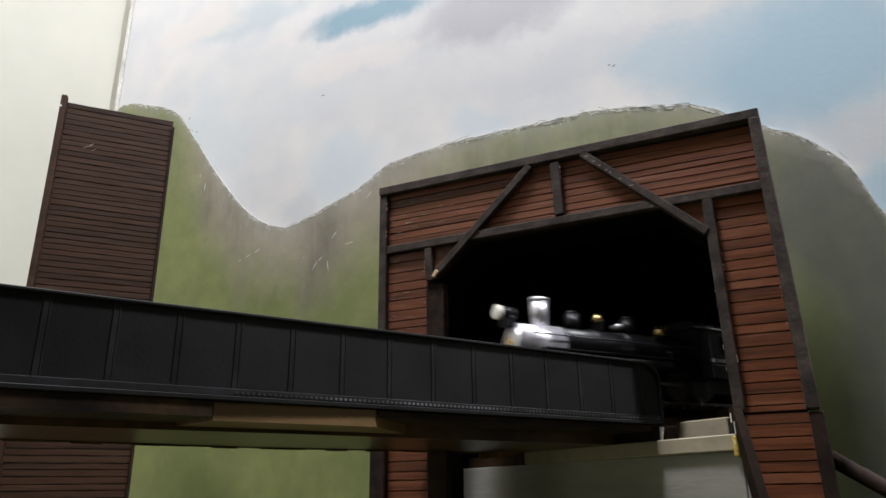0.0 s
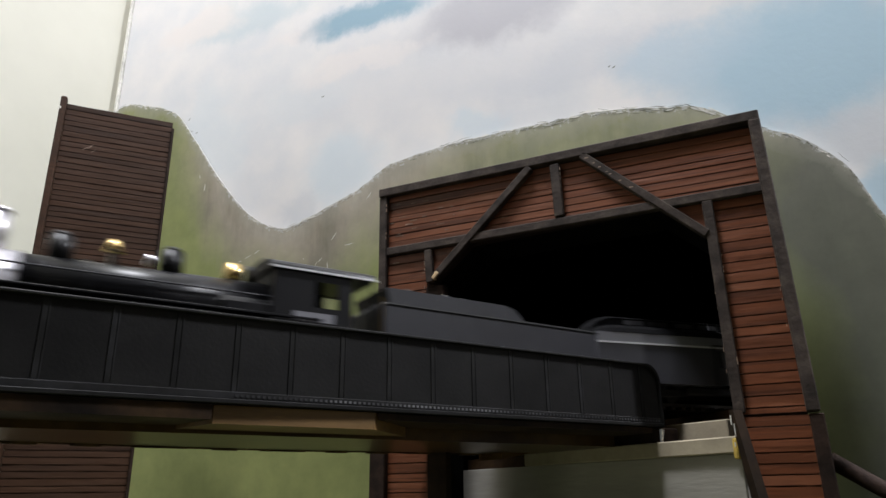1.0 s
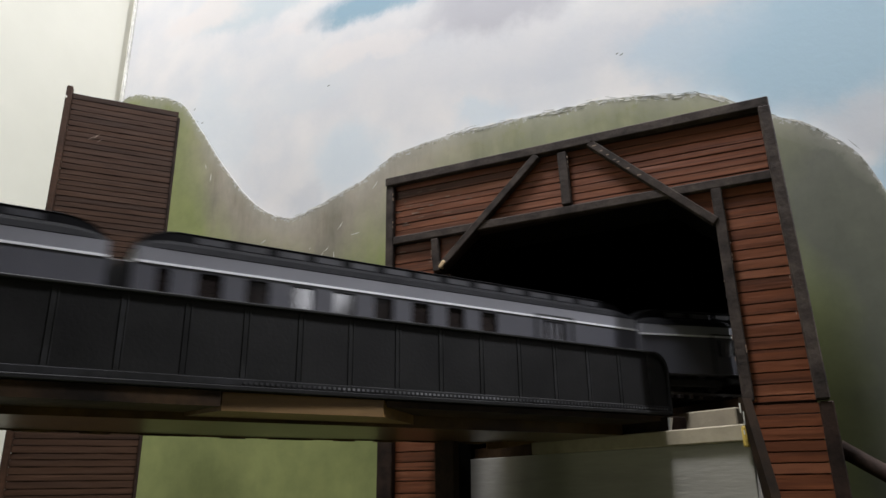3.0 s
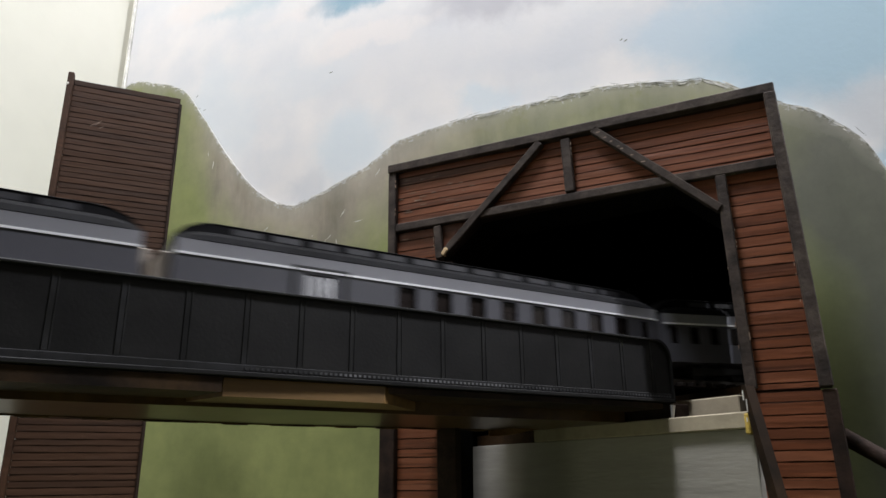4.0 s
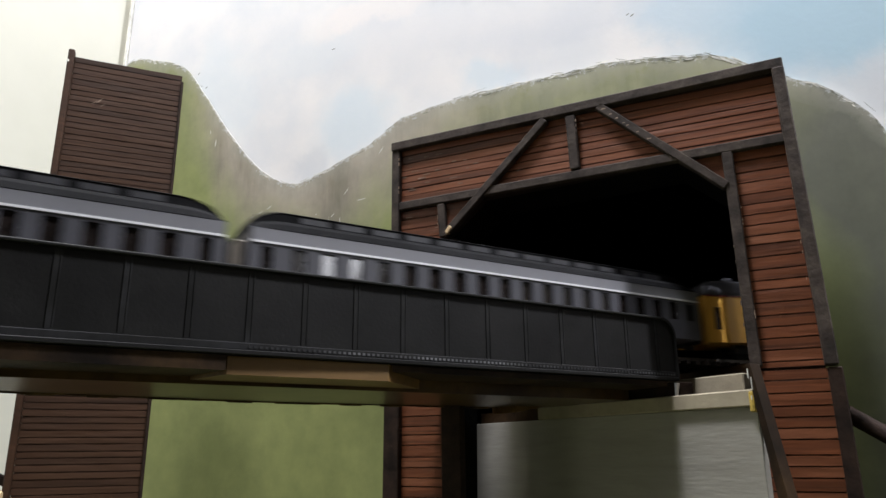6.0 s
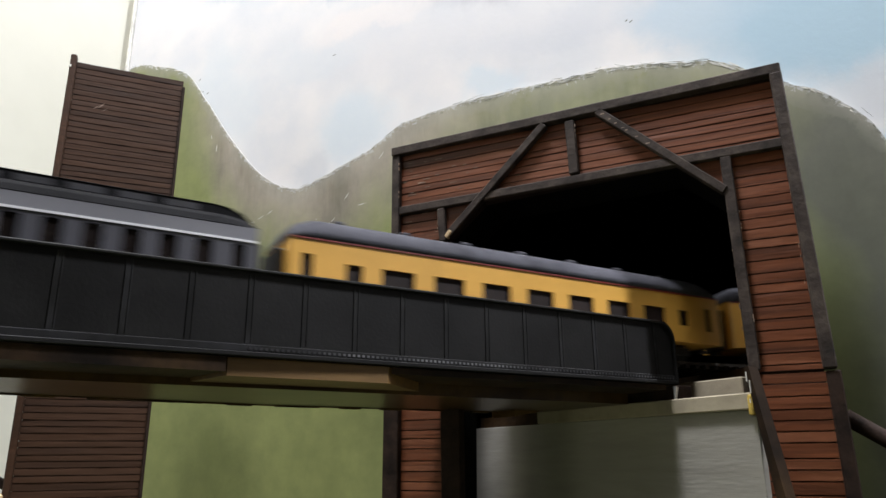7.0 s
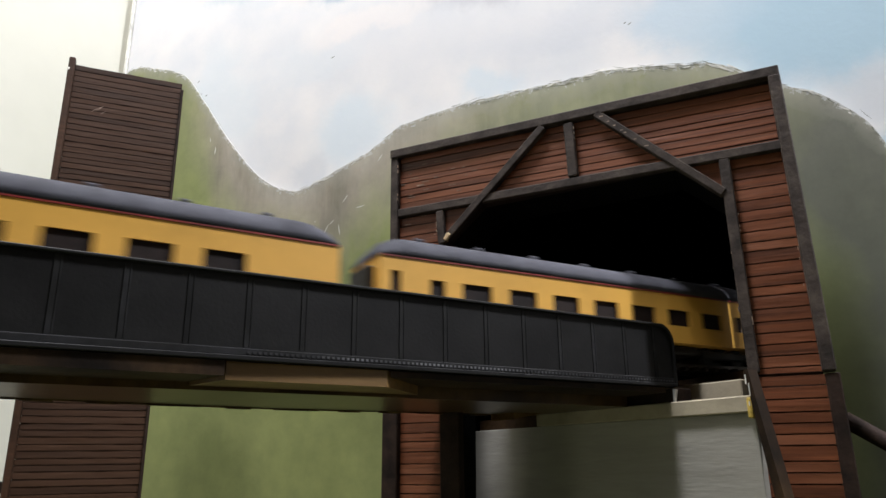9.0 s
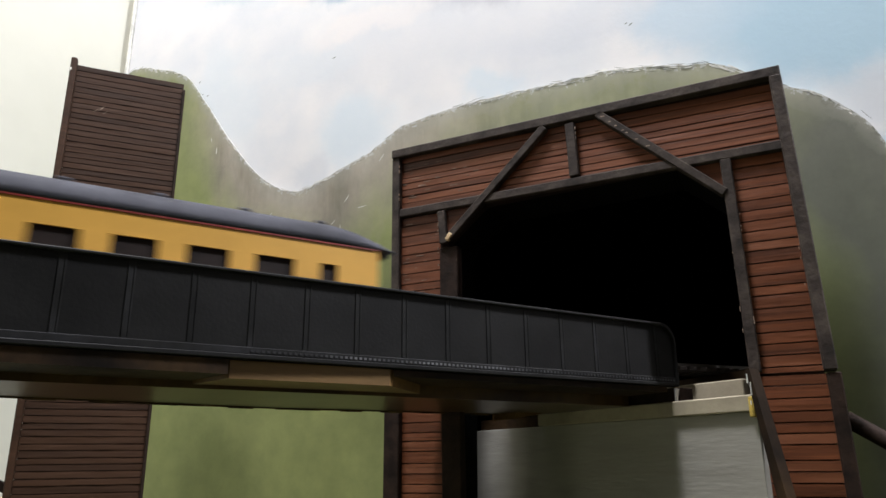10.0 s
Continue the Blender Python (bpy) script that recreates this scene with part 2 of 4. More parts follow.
def sky_material():
    """A painted sky: soft white, pinkish and grey clouds with blue gaps, brushed unevenly."""
    m = bpy.data.materials.new("painted_sky")
    m.use_nodes = True
    t = m.node_tree
    b = t.nodes["Principled BSDF"]
    co = t.nodes.new("ShaderNodeTexCoord")
    warp = t.nodes.new("ShaderNodeTexNoise")
    warp.inputs["Scale"].default_value, warp.inputs["Detail"].default_value, warp.inputs["Roughness"].default_value = 14, 8, 0.6
    t.links.new(co.outputs["Object"], warp.inputs["Vector"])
    ma = t.nodes.new("ShaderNodeVectorMath")
    ma.operation = "MULTIPLY_ADD"
    t.links.new(warp.outputs["Color"], ma.inputs[0])
    ma.inputs[1].default_value = (0.09, 0.0, 0.075)
    sh = t.nodes.new("ShaderNodeVectorMath")
    sh.operation = "SUBTRACT"
    t.links.new(co.outputs["Object"], sh.inputs[0])
    sh.inputs[1].default_value = (0.045, 0.0, 0.0375)
    t.links.new(sh.outputs[0], ma.inputs[2])
    soft = t.nodes.new("ShaderNodeTexNoise")
    soft.inputs["Scale"].default_value, soft.inputs["Detail"].default_value = 22, 6
    t.links.new(co.outputs["Object"], soft.inputs["Vector"])
    r = t.nodes.new("ShaderNodeValToRGB")
    r.color_ramp.elements[0].position, r.color_ramp.elements[0].color = 0.32, (0.625, 0.63, 0.65, 1)
    r.color_ramp.elements[1].position, r.color_ramp.elements[1].color = 0.68, (0.735, 0.705, 0.69, 1)
    t.links.new(soft.outputs[0], r.inputs[0])
    col = r.outputs[0]
    for x, z, rx, rz, strength, c in SKY_PATCHES:
        d = t.nodes.new("ShaderNodeVectorMath")
        d.operation = "SUBTRACT"
        t.links.new(ma.outputs[0], d.inputs[0])
        d.inputs[1].default_value = (x, 0, z)
        k = t.nodes.new("ShaderNodeVectorMath")
        k.operation = "MULTIPLY"
        t.links.new(d.outputs[0], k.inputs[0])
        k.inputs[1].default_value = (1 / rx, 0, 1 / rz)
        ln = t.nodes.new("ShaderNodeVectorMath")
        ln.operation = "LENGTH"
        t.links.new(k.outputs[0], ln.inputs[0])
        g = t.nodes.new("ShaderNodeMapRange")
        g.interpolation_type = "SMOOTHSTEP"
        g.inputs[1].default_value, g.inputs[2].default_value = 0.45, 1.25
        g.inputs[3].default_value, g.inputs[4].default_value = strength, 0.0
        t.links.new(ln.outputs["Value"], g.inputs[0])
        mx = t.nodes.new("ShaderNodeMix")
        mx.data_type = "RGBA"
        t.links.new(g.outputs[0], mx.inputs[0])
        t.links.new(col, mx.inputs[6])
        mx.inputs[7].default_value = (*c, 1)
        col = mx.outputs[2]
    t.links.new(col, b.inputs["Base Color"])
    b.inputs["Roughness"].default_value = 0.6
    bp = t.nodes.new("ShaderNodeBump")
    bp.inputs["Strength"].default_value, bp.inputs["Distance"].default_value = 0.15, 0.0005
    n3 = t.nodes.new("ShaderNodeTexNoise")
    n3.inputs["Scale"].default_value = 220
    t.links.new(co.outputs["Object"], n3.inputs["Vector"])
    t.links.new(n3.outputs[0], bp.inputs["Height"])
    t.links.new(bp.outputs[0], b.inputs["Normal"])
    return m


M_SKY = sky_material()


def hill_material():
    """Painted hills: olive green with grey rock along the valley and on the far shoulder; UV holds x and the depth below the crest."""
    m = bpy.data.materials.new("painted_hills")
    m.use_nodes = True
    t = m.node_tree
    b = t.nodes["Principled BSDF"]
    uv = t.nodes.new("ShaderNodeUVMap")
    sep = t.nodes.new("ShaderNodeSeparateXYZ")
    t.links.new(uv.outputs[0], sep.inputs[0])
    co = t.nodes.new("ShaderNodeTexCoord")
    mp = t.nodes.new("ShaderNodeMapping")
    mp.inputs["Scale"].default_value = (1.0, 1.0, 0.25)
    t.links.new(co.outputs["Object"], mp.inputs["Vector"])
    n = t.nodes.new("ShaderNodeTexNoise")
    n.inputs["Scale"].default_value, n.inputs["Detail"].default_value, n.inputs["Roughness"].default_value = 26, 9, 0.62
    t.links.new(mp.outputs[0], n.inputs["Vector"])
    n2 = t.nodes.new("ShaderNodeTexNoise")
    n2.inputs["Scale"].default_value, n2.inputs["Detail"].default_value = 9, 3
    t.links.new(co.outputs["Object"], n2.inputs["Vector"])
    green = t.nodes.new("ShaderNodeValToRGB")
    green.color_ramp.elements[0].position, green.color_ramp.elements[0].color = 0.35, (0.160, 0.185, 0.058, 1)
    green.color_ramp.elements[1].position, green.color_ramp.elements[1].color = 0.65, (0.255, 0.280, 0.098, 1)
    t.links.new(n2.outputs[0], green.inputs[0])
    rock = t.nodes.new("ShaderNodeValToRGB")
    rock.color_ramp.elements[0].position, rock.color_ramp.elements[0].color = 0.3, (0.190, 0.170, 0.125, 1)
    rock.color_ramp.elements[1].position, rock.color_ramp.elements[1].color = 0.7, (0.43, 0.375, 0.305, 1)
    t.links.new(n.outputs[0], rock.inputs[0])

    def rng(sock, a, bb, c, d):
        r = t.nodes.new("ShaderNodeMapRange")
        for i, v in enumerate((a, bb, c, d), 1):
            r.inputs[i].default_value = v
        t.links.new(sock, r.inputs[0])
        return r.outputs[0]

    def math2(op, x, y):
        q = t.nodes.new("ShaderNodeMath")
        q.operation = op
        for i, v in enumerate((x, y)):
            if isinstance(v, float):
                q.inputs[i].default_value = v
            else:
                t.links.new(v, q.inputs[i])
        return q.outputs[0]

    depth = math2("ADD", sep.outputs[1], rng(n.outputs[0], 0.3, 0.7, -0.03, 0.03))
    near = rng(depth, 0.022, 0.088, 1.0, 0.0)
    valley = math2("MULTIPLY", rng(sep.outputs[0], -0.245, -0.195, 0.2, 1.0), rng(sep.outputs[0], -0.02, 0.09, 1.0, 0.35))
    shoulder = rng(math2("ADD", sep.outputs[0], rng(n2.outputs[0], 0.3, 0.7, -0.02, 0.02)), 0.235, 0.275, 0.0, 1.0)
    f = math2("MULTIPLY", near, valley)
    mx = t.nodes.new("ShaderNodeMix")
    mx.data_type = "RGBA"
    t.links.new(f, mx.inputs[0])
    t.links.new(green.outputs[0], mx.inputs[6])
    t.links.new(rock.outputs[0], mx.inputs[7])
    mx2 = t.nodes.new("ShaderNodeMix")
    mx2.data_type = "RGBA"
    t.links.new(math2("MULTIPLY", shoulder, 0.85), mx2.inputs[0])
    t.links.new(mx.outputs[2], mx2.inputs[6])
    mx2.inputs[7].default_value = (0.098, 0.100, 0.088, 1)
    # pale bare rim along the crest, and mottled dabs
    n4 = t.nodes.new("ShaderNodeTexNoise")
    n4.inputs["Scale"].default_value, n4.inputs["Detail"].default_value, n4.inputs["Roughness"].default_value = 55, 8, 0.65
    t.links.new(co.outputs["Object"], n4.inputs["Vector"])
    rim = math2("MULTIPLY", rng(math2("ADD", sep.outputs[1], rng(n4.outputs[0], 0.3, 0.7, -0.012, 0.012)), 0.0, 0.018, 0.8, 0.0), rng(n4.outputs[0], 0.35, 0.6, 0.3, 1.0))
    mx3 = t.nodes.new("ShaderNodeMix")
    mx3.data_type = "RGBA"
    t.links.new(rim, mx3.inputs[0])
    t.links.new(mx2.outputs[2], mx3.inputs[6])
    mx3.inputs[7].default_value = (0.37, 0.355, 0.30, 1)
    # dry-brushed edge where the paint thins out over the sky
    n6 = t.nodes.new("ShaderNodeTexNoise")
    n6.inputs["Scale"].default_value, n6.inputs["Detail"].default_value, n6.inputs["Roughness"].default_value = 240, 6, 0.7
    t.links.new(co.outputs["Object"], n6.inputs["Vector"])
    thin = rng(math2("ADD", sep.outputs[1], rng(n6.outputs[0], 0.3, 0.7, -0.0055, 0.0055)), 0.0002, 0.0026, 0.6, 0.0)
    mx4 = t.nodes.new("ShaderNodeMix")
    mx4.data_type = "RGBA"
    t.links.new(thin, mx4.inputs[0])
    t.links.new(mx3.outputs[2], mx4.inputs[6])
    mx4.inputs[7].default_value = (0.58, 0.585, 0.59, 1)
    mx3 = mx4
    dab = t.nodes.new("ShaderNodeMix")
    dab.data_type, dab.blend_type = "RGBA", "MULTIPLY"
    dab.inputs[0].default_value = 0.5
    t.links.new(mx3.outputs[2], dab.inputs[6])
    gd = t.nodes.new("ShaderNodeValToRGB")
    gd.color_ramp.elements[0].position, gd.color_ramp.elements[0].color = 0.36, (0.74, 0.75, 0.72, 1)
    gd.color_ramp.elements[1].position, gd.color_ramp.elements[1].color = 0.64, (1.12, 1.1, 1.08, 1)
    t.links.new(n4.outputs[0], gd.inputs[0])
    t.links.new(gd.outputs[0], dab.inputs[7])
    mx2 = dab
    # vertical dry-brush streaks
    st = t.nodes.new("ShaderNodeMix")
    st.data_type, st.blend_type = "RGBA", "MULTIPLY"
    st.inputs[0].default_value = 0.35
    t.links.new(mx2.outputs[2], st.inputs[6])
    g = t.nodes.new("ShaderNodeValToRGB")
    g.color_ramp.elements[0].position, g.color_ramp.elements[0].color = 0.35, (0.72, 0.72, 0.70, 1)
    g.color_ramp.elements[1].position = 0.62
    t.links.new(n.outputs[0], g.inputs[0])
    t.links.new(g.outputs[0], st.inputs[7])
    t.links.new(st.outputs[2], b.inputs["Base Color"])
    b.inputs["Roughness"].default_value = 0.62
    bp = t.nodes.new("ShaderNodeBump")
    bp.inputs["Strength"].default_value, bp.inputs["Distance"].default_value = 0.3, 0.0008
    t.links.new(n.outputs[0], bp.inputs["Height"])
    t.links.new(bp.outputs[0], b.inputs["Normal"])
    return m


M_HILL = hill_material()


# ---- mesh helpers ----
def part(name, bm, material, parent=None, label="", smooth=False, at=None):
    """Link a bmesh as one mesh object, under a thing or alone."""
    me = bpy.data.meshes.new(name)
    bmesh.ops.recalc_face_normals(bm, faces=bm.faces)
    bm.to_mesh(me)
    bm.free()
    return piece(name, me, material, parent, label, smooth, at)


def piece(name, me, material, parent=None, label="", smooth=False, at=None):
    if not me.materials:
        me.materials.append(material)
    if smooth:
        me.polygons.foreach_set("use_smooth", [True] * len(me.polygons))
    ob = new(name, me)
    if parent:
        ob.parent = parent
    if at is not None:
        ob.matrix_basis = at
    if label:
        tagged(ob, label)
    return ob


def empty(name, m, label, category, group="", kind=""):
    ob = new(name)
    ob.empty_display_size = 0.02
    ob.matrix_basis = m
    return tagged(ob, label, category, group, kind)


def box(bm, x0, x1, y0, y1, z0, z1, bevel=0.0):
    r = bmesh.ops.create_cube(bm, size=1.0, matrix=Matrix.LocRotScale(((x0 + x1) / 2, (y0 + y1) / 2, (z0 + z1) / 2), None, (x1 - x0, y1 - y0, z1 - z0)))
    if bevel:
        edges = list({e for v in r["verts"] for e in v.link_edges})
        bmesh.ops.bevel(bm, geom=edges, offset=bevel, segments=1, affect="EDGES")
    return bm


def boxed(x0, x1, y0, y1, z0, z1, bevel=0.0):
    return box(bmesh.new(), x0, x1, y0, y1, z0, z1, bevel)


def rod(bm, a, b, r0, r1=None, seg=12):
    a, b = Vector(a), Vector(b)
    d = b - a
    m = Matrix.Translation((a + b) / 2) @ d.to_track_quat("Z", "Y").to_matrix().to_4x4()
    bmesh.ops.create_cone(bm, cap_ends=True, segments=seg, radius1=r0, radius2=r0 if r1 is None else r1, depth=d.length, matrix=m)
    return bm


def rodded(a, b, r0, r1=None, seg=12):
    return rod(bmesh.new(), a, b, r0, r1, seg)


def beam(ax, az, bx, bz, w, y0, y1, bevel=0.0006, cut=None):
    """A timber in the x-z plane from a to b, w wide, from y0 to y1."""
    a, b = Vector((ax, 0, az)), Vector((bx, 0, bz))
    d = (b - a).normalized()
    p = Vector((d.z, 0, -d.x)) * (w / 2)
    bm = bmesh.new()
    vs = [bm.verts.new((q.x, y, q.z)) for y in (y0, y1) for q in (a - p, a + p, b + p, b - p)]
    bm.faces.new(vs[0:4])
    bm.faces.new(vs[7:3:-1])
    for i in range(4):
        j = (i + 1) % 4
        bm.faces.new((vs[i], vs[4 + i], vs[4 + j], vs[j]))
    bmesh.ops.recalc_face_normals(bm, faces=bm.faces)
    if bevel:
        bmesh.ops.bevel(bm, geom=list(bm.edges), offset=bevel, segments=1, affect="EDGES")
    return bm


def extrude(outline, y0, y1, bm=None):
    """A prism of an x-z outline from y0 to y1."""
    bm = bm or bmesh.new()
    a = [bm.verts.new((x, y0, z)) for x, z in outline]
    b = [bm.verts.new((x, y1, z)) for x, z in outline]
    bm.faces.new(a)
    bm.faces.new(b[::-1])
    for i in range(len(a)):
        j = (i + 1) % len(a)
        bm.faces.new((a[i], b[i], b[j], a[j]))
    return bm


def catmull(pts, n=8):
    out = []
    for i in range(len(pts) - 1):
        p = [Vector(pts[max(0, min(len(pts) - 1, k))]) for k in (i - 1, i, i + 1, i + 2)]
        for k in range(n):
            t = k / n
            out.append(0.5 * (2 * p[1] + (p[2] - p[0]) * t + (2 * p[0] - 5 * p[1] + 4 * p[2] - p[3]) * t * t + (3 * p[1] - p[0] - 3 * p[2] + p[3]) * t ** 3))
    out.append(Vector(pts[-1]))
    return out


# ---- the room ----
FLOOR_Z = -1.0
CEIL_Z = 1.6
X0, X1, Y0, Y1 = -0.345, 3.2, -3.4, 0.056
HX0, HX1, HZ = 0.012, 0.240, 0.112


def build_room():
    tagged(part("floor", boxed(X0, X1, Y0, 0.7, FLOOR_Z - 0.05, FLOOR_Z), M_FLOOR), "unseen plain brown room floor, dull to cut bounce light", "floor", kind="structure")
    tagged(part("ceiling", boxed(X0, X1, Y0, 0.7, CEIL_Z, CEIL_Z + 0.05), M_CEIL), "unseen room ceiling, dull grey to cut bounce light", "ceiling", kind="structure")
    bm = bmesh.new()
    box(bm, X0, HX0, Y1, Y1 + 0.03, FLOOR_Z, CEIL_Z)
    box(bm, HX1, X1, Y1, Y1 + 0.03, FLOOR_Z, CEIL_Z)
    box(bm, HX0, HX1, Y1, Y1 + 0.03, HZ, CEIL_Z)
    box(bm, HX0, HX1, Y1, Y1 + 0.03, FLOOR_Z, -0.20)
    tagged(part("wall_north", bm, M_CREAM), "cream painted wall behind the layout, with a hole for the tunnel", "wall", kind="structure")
    tagged(part("wall_west", boxed(X0 - 0.05, X0, Y0, 0.7, FLOOR_Z, CEIL_Z), M_CREAM), "cream painted side wall", "wall", kind="structure")
    # added walls out of view, dull brown to hold the bounce light down
    tagged(part("wall_east", boxed(X1, X1 + 0.05, Y0, 0.7, FLOOR_Z, CEIL_Z), M_DULL_WALL), "unseen brown room wall, kept dull to cut bounce light", "wall", kind="structure")
    tagged(part("wall_south", boxed(X0, X1, Y0 - 0.05, Y0, FLOOR_Z, CEIL_Z), M_DULL_WALL), "unseen brown room wall, kept dull to cut bounce light", "wall", kind="structure")
    # unseen window frame, added around the glare lamp
    w = tagged(empty("window_1", pose(X1, -0.77, 0.84), "small unseen window, added around the lamp that gives the glare", "window"), kind="structure")
    for xa, xb, za, zb in ((-0.18, 0.18, 0.13, 0.16), (-0.18, 0.18, -0.16, -0.13), (-0.18, -0.15, -0.13, 0.13), (0.15, 0.18, -0.13, 0.13)):
        part("window_frame", boxed(-0.012, 0.001, xa, xb, za, zb, 0.002), M_WHITE, w)
    # black box added unseen behind the wall, so the tunnel's depth stays dark
    y0, y1, z0, z1 = Y1 + 0.031, 0.60, -0.215, 0.16
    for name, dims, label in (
            ("tunnel_wall", (-0.06, X1, y1, y1 + 0.01, z0, z1), "added black back wall of the unseen tunnel box"),
            ("tunnel_ceiling", (-0.06, X1, y0, y1, z1, z1 + 0.01), "added black ceiling of the unseen tunnel box"),
            ("tunnel_floor", (-0.06, X1, y0, y1, z0 - 0.01, z0), "added black floor of the unseen tunnel box"),
            ("tunnel_wall", (-0.07, -0.06, y0, y1, z0 - 0.01, z1 + 0.01), "added black end wall of the unseen tunnel box"),
            ("tunnel_wall", (X1 - 0.02, X1 - 0.002, y0, y1, z0, z1), "added black end wall of the unseen tunnel box")):
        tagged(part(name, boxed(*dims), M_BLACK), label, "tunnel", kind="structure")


CREST = [(-0.340, 0.305), (-0.320, 0.313), (-0.288, 0.304), (-0.253, 0.288), (-0.224, 0.253), (-0.192, 0.209), (-0.153, 0.165), (-0.117, 0.146), (-0.084, 0.154),
         (-0.042, 0.169), (-0.017, 0.183), (0.037, 0.190), (0.104, 0.190), (0.150, 0.190), (0.195, 0.182), (0.218, 0.176), (0.249, 0.154), (0.269, 0.143), (0.292, 0.118), (0.306, 0.082), (0.33, 0.04), (0.40, -0.02), (0.60, -0.05)]


def crest():
    out = []
    for p in catmull([(x, 0, z) for x, z in CREST], 10):
        out.append((p.x, p.z + 0.0012 * noise.noise(Vector((p.x * 90, 3.1, 0))) + 0.0006 * noise.noise(Vector((p.x * 300, 9.1, 0)))))
    return out


def sliver(bm, x, z, length, angle, w, y):
    """A thin raised flake of paint lying on the backdrop."""
    n = 4
    pts = []
    for k in range(n + 1):
        t = k / n - 0.5
        bow = 0.12 * length * (t * t)
        px = x + math.cos(angle) * t * length - math.sin(angle) * bow
        pz = z + math.sin(angle) * t * length + math.cos(angle) * bow
        hw = w * (1 - (2 * t) ** 2 * 0.8) / 2
        pts.append((px, pz, hw))
    a = [bm.verts.new((px - math.sin(angle) * hw, y, pz + math.cos(angle) * hw)) for px, pz, hw in pts]
    b = [bm.verts.new((px + math.sin(angle) * hw, y, pz - math.cos(angle) * hw)) for px, pz, hw in pts]
    for k in range(n):
        bm.faces.new((a[k], a[k + 1], b[k + 1], b[k]))


def scratches(parent, top, yf):
    """Bare white scratches and dark brush specks along the crest."""
    rng = random.Random(11)
    white, dark = bmesh.new(), bmesh.new()
    for (xa, za), (xb, zb) in zip(top, top[1:]):
        if xa > 0.31 or xa < -0.335:
            continue
        ang = math.atan2(zb - za, xb - xa)
        busy = 0.9 if (-0.13 < xa < -0.06 or 0.08 < xa < 0.20 or -0.30 < xa < -0.26) else 0.3
        if rng.random() < busy:
            sliver(white, xa, za - rng.uniform(-0.0008, 0.003), rng.uniform(0.002, 0.010), ang + rng.uniform(-0.25, 0.25), rng.uniform(0.0003, 0.0011), yf - 0.0003)
        for _ in range(2):
            if rng.random() < (0.7 if 0.03 < xa < 0.21 else 0.07):
                sliver(dark, xa + rng.uniform(-0.003, 0.003), za + rng.uniform(-0.004, 0.0012), rng.uniform(0.002, 0.012), ang + rng.uniform(-0.2, 0.2), rng.uniform(0.0002, 0.0005), yf - 0.0004)
    for x, z, l, a in ((-0.150, 0.126, 0.012, 0.35), (-0.141, 0.129, 0.010, 0.5), (-0.158, 0.123, 0.006, 0.1), (-0.083, 0.108, 0.014, 1.0), (-0.078, 0.113, 0.008, 0.7), (-0.066, 0.131, 0.012, 0.9),
                       (-0.071, 0.106, 0.014, -1.4), (-0.052, 0.122, 0.014, 0.1), (-0.094, 0.116, 0.002, 0.4), (-0.205, 0.200, 0.012, 1.5), (-0.212, 0.212, 0.008, 1.8), (-0.035, 0.160, 0.012, 0.9)):
        sliver(white, x, z, l * 0.6, a, rng.uniform(0.0004, 0.0009), yf - 0.0003)
    tagged(part("paint_scratches", white, M_WHITE, parent, "bare white scratches in the paint"), kind="stuff")
    for x, z in ((-0.236, 0.268), (-0.228, 0.262), (-0.222, 0.259), (-0.233, 0.276), (0.160, 0.224), (-0.083, 0.262), (0.163, 0.2225)):
        sliver(dark, x, z, rng.uniform(0.0015, 0.004), rng.uniform(0, 0.8), 0.0008, yf - 0.0002)
    tagged(part("brush_marks", dark, M_BRUSH, parent, "dark green brush marks along the crest"), kind="stuff")


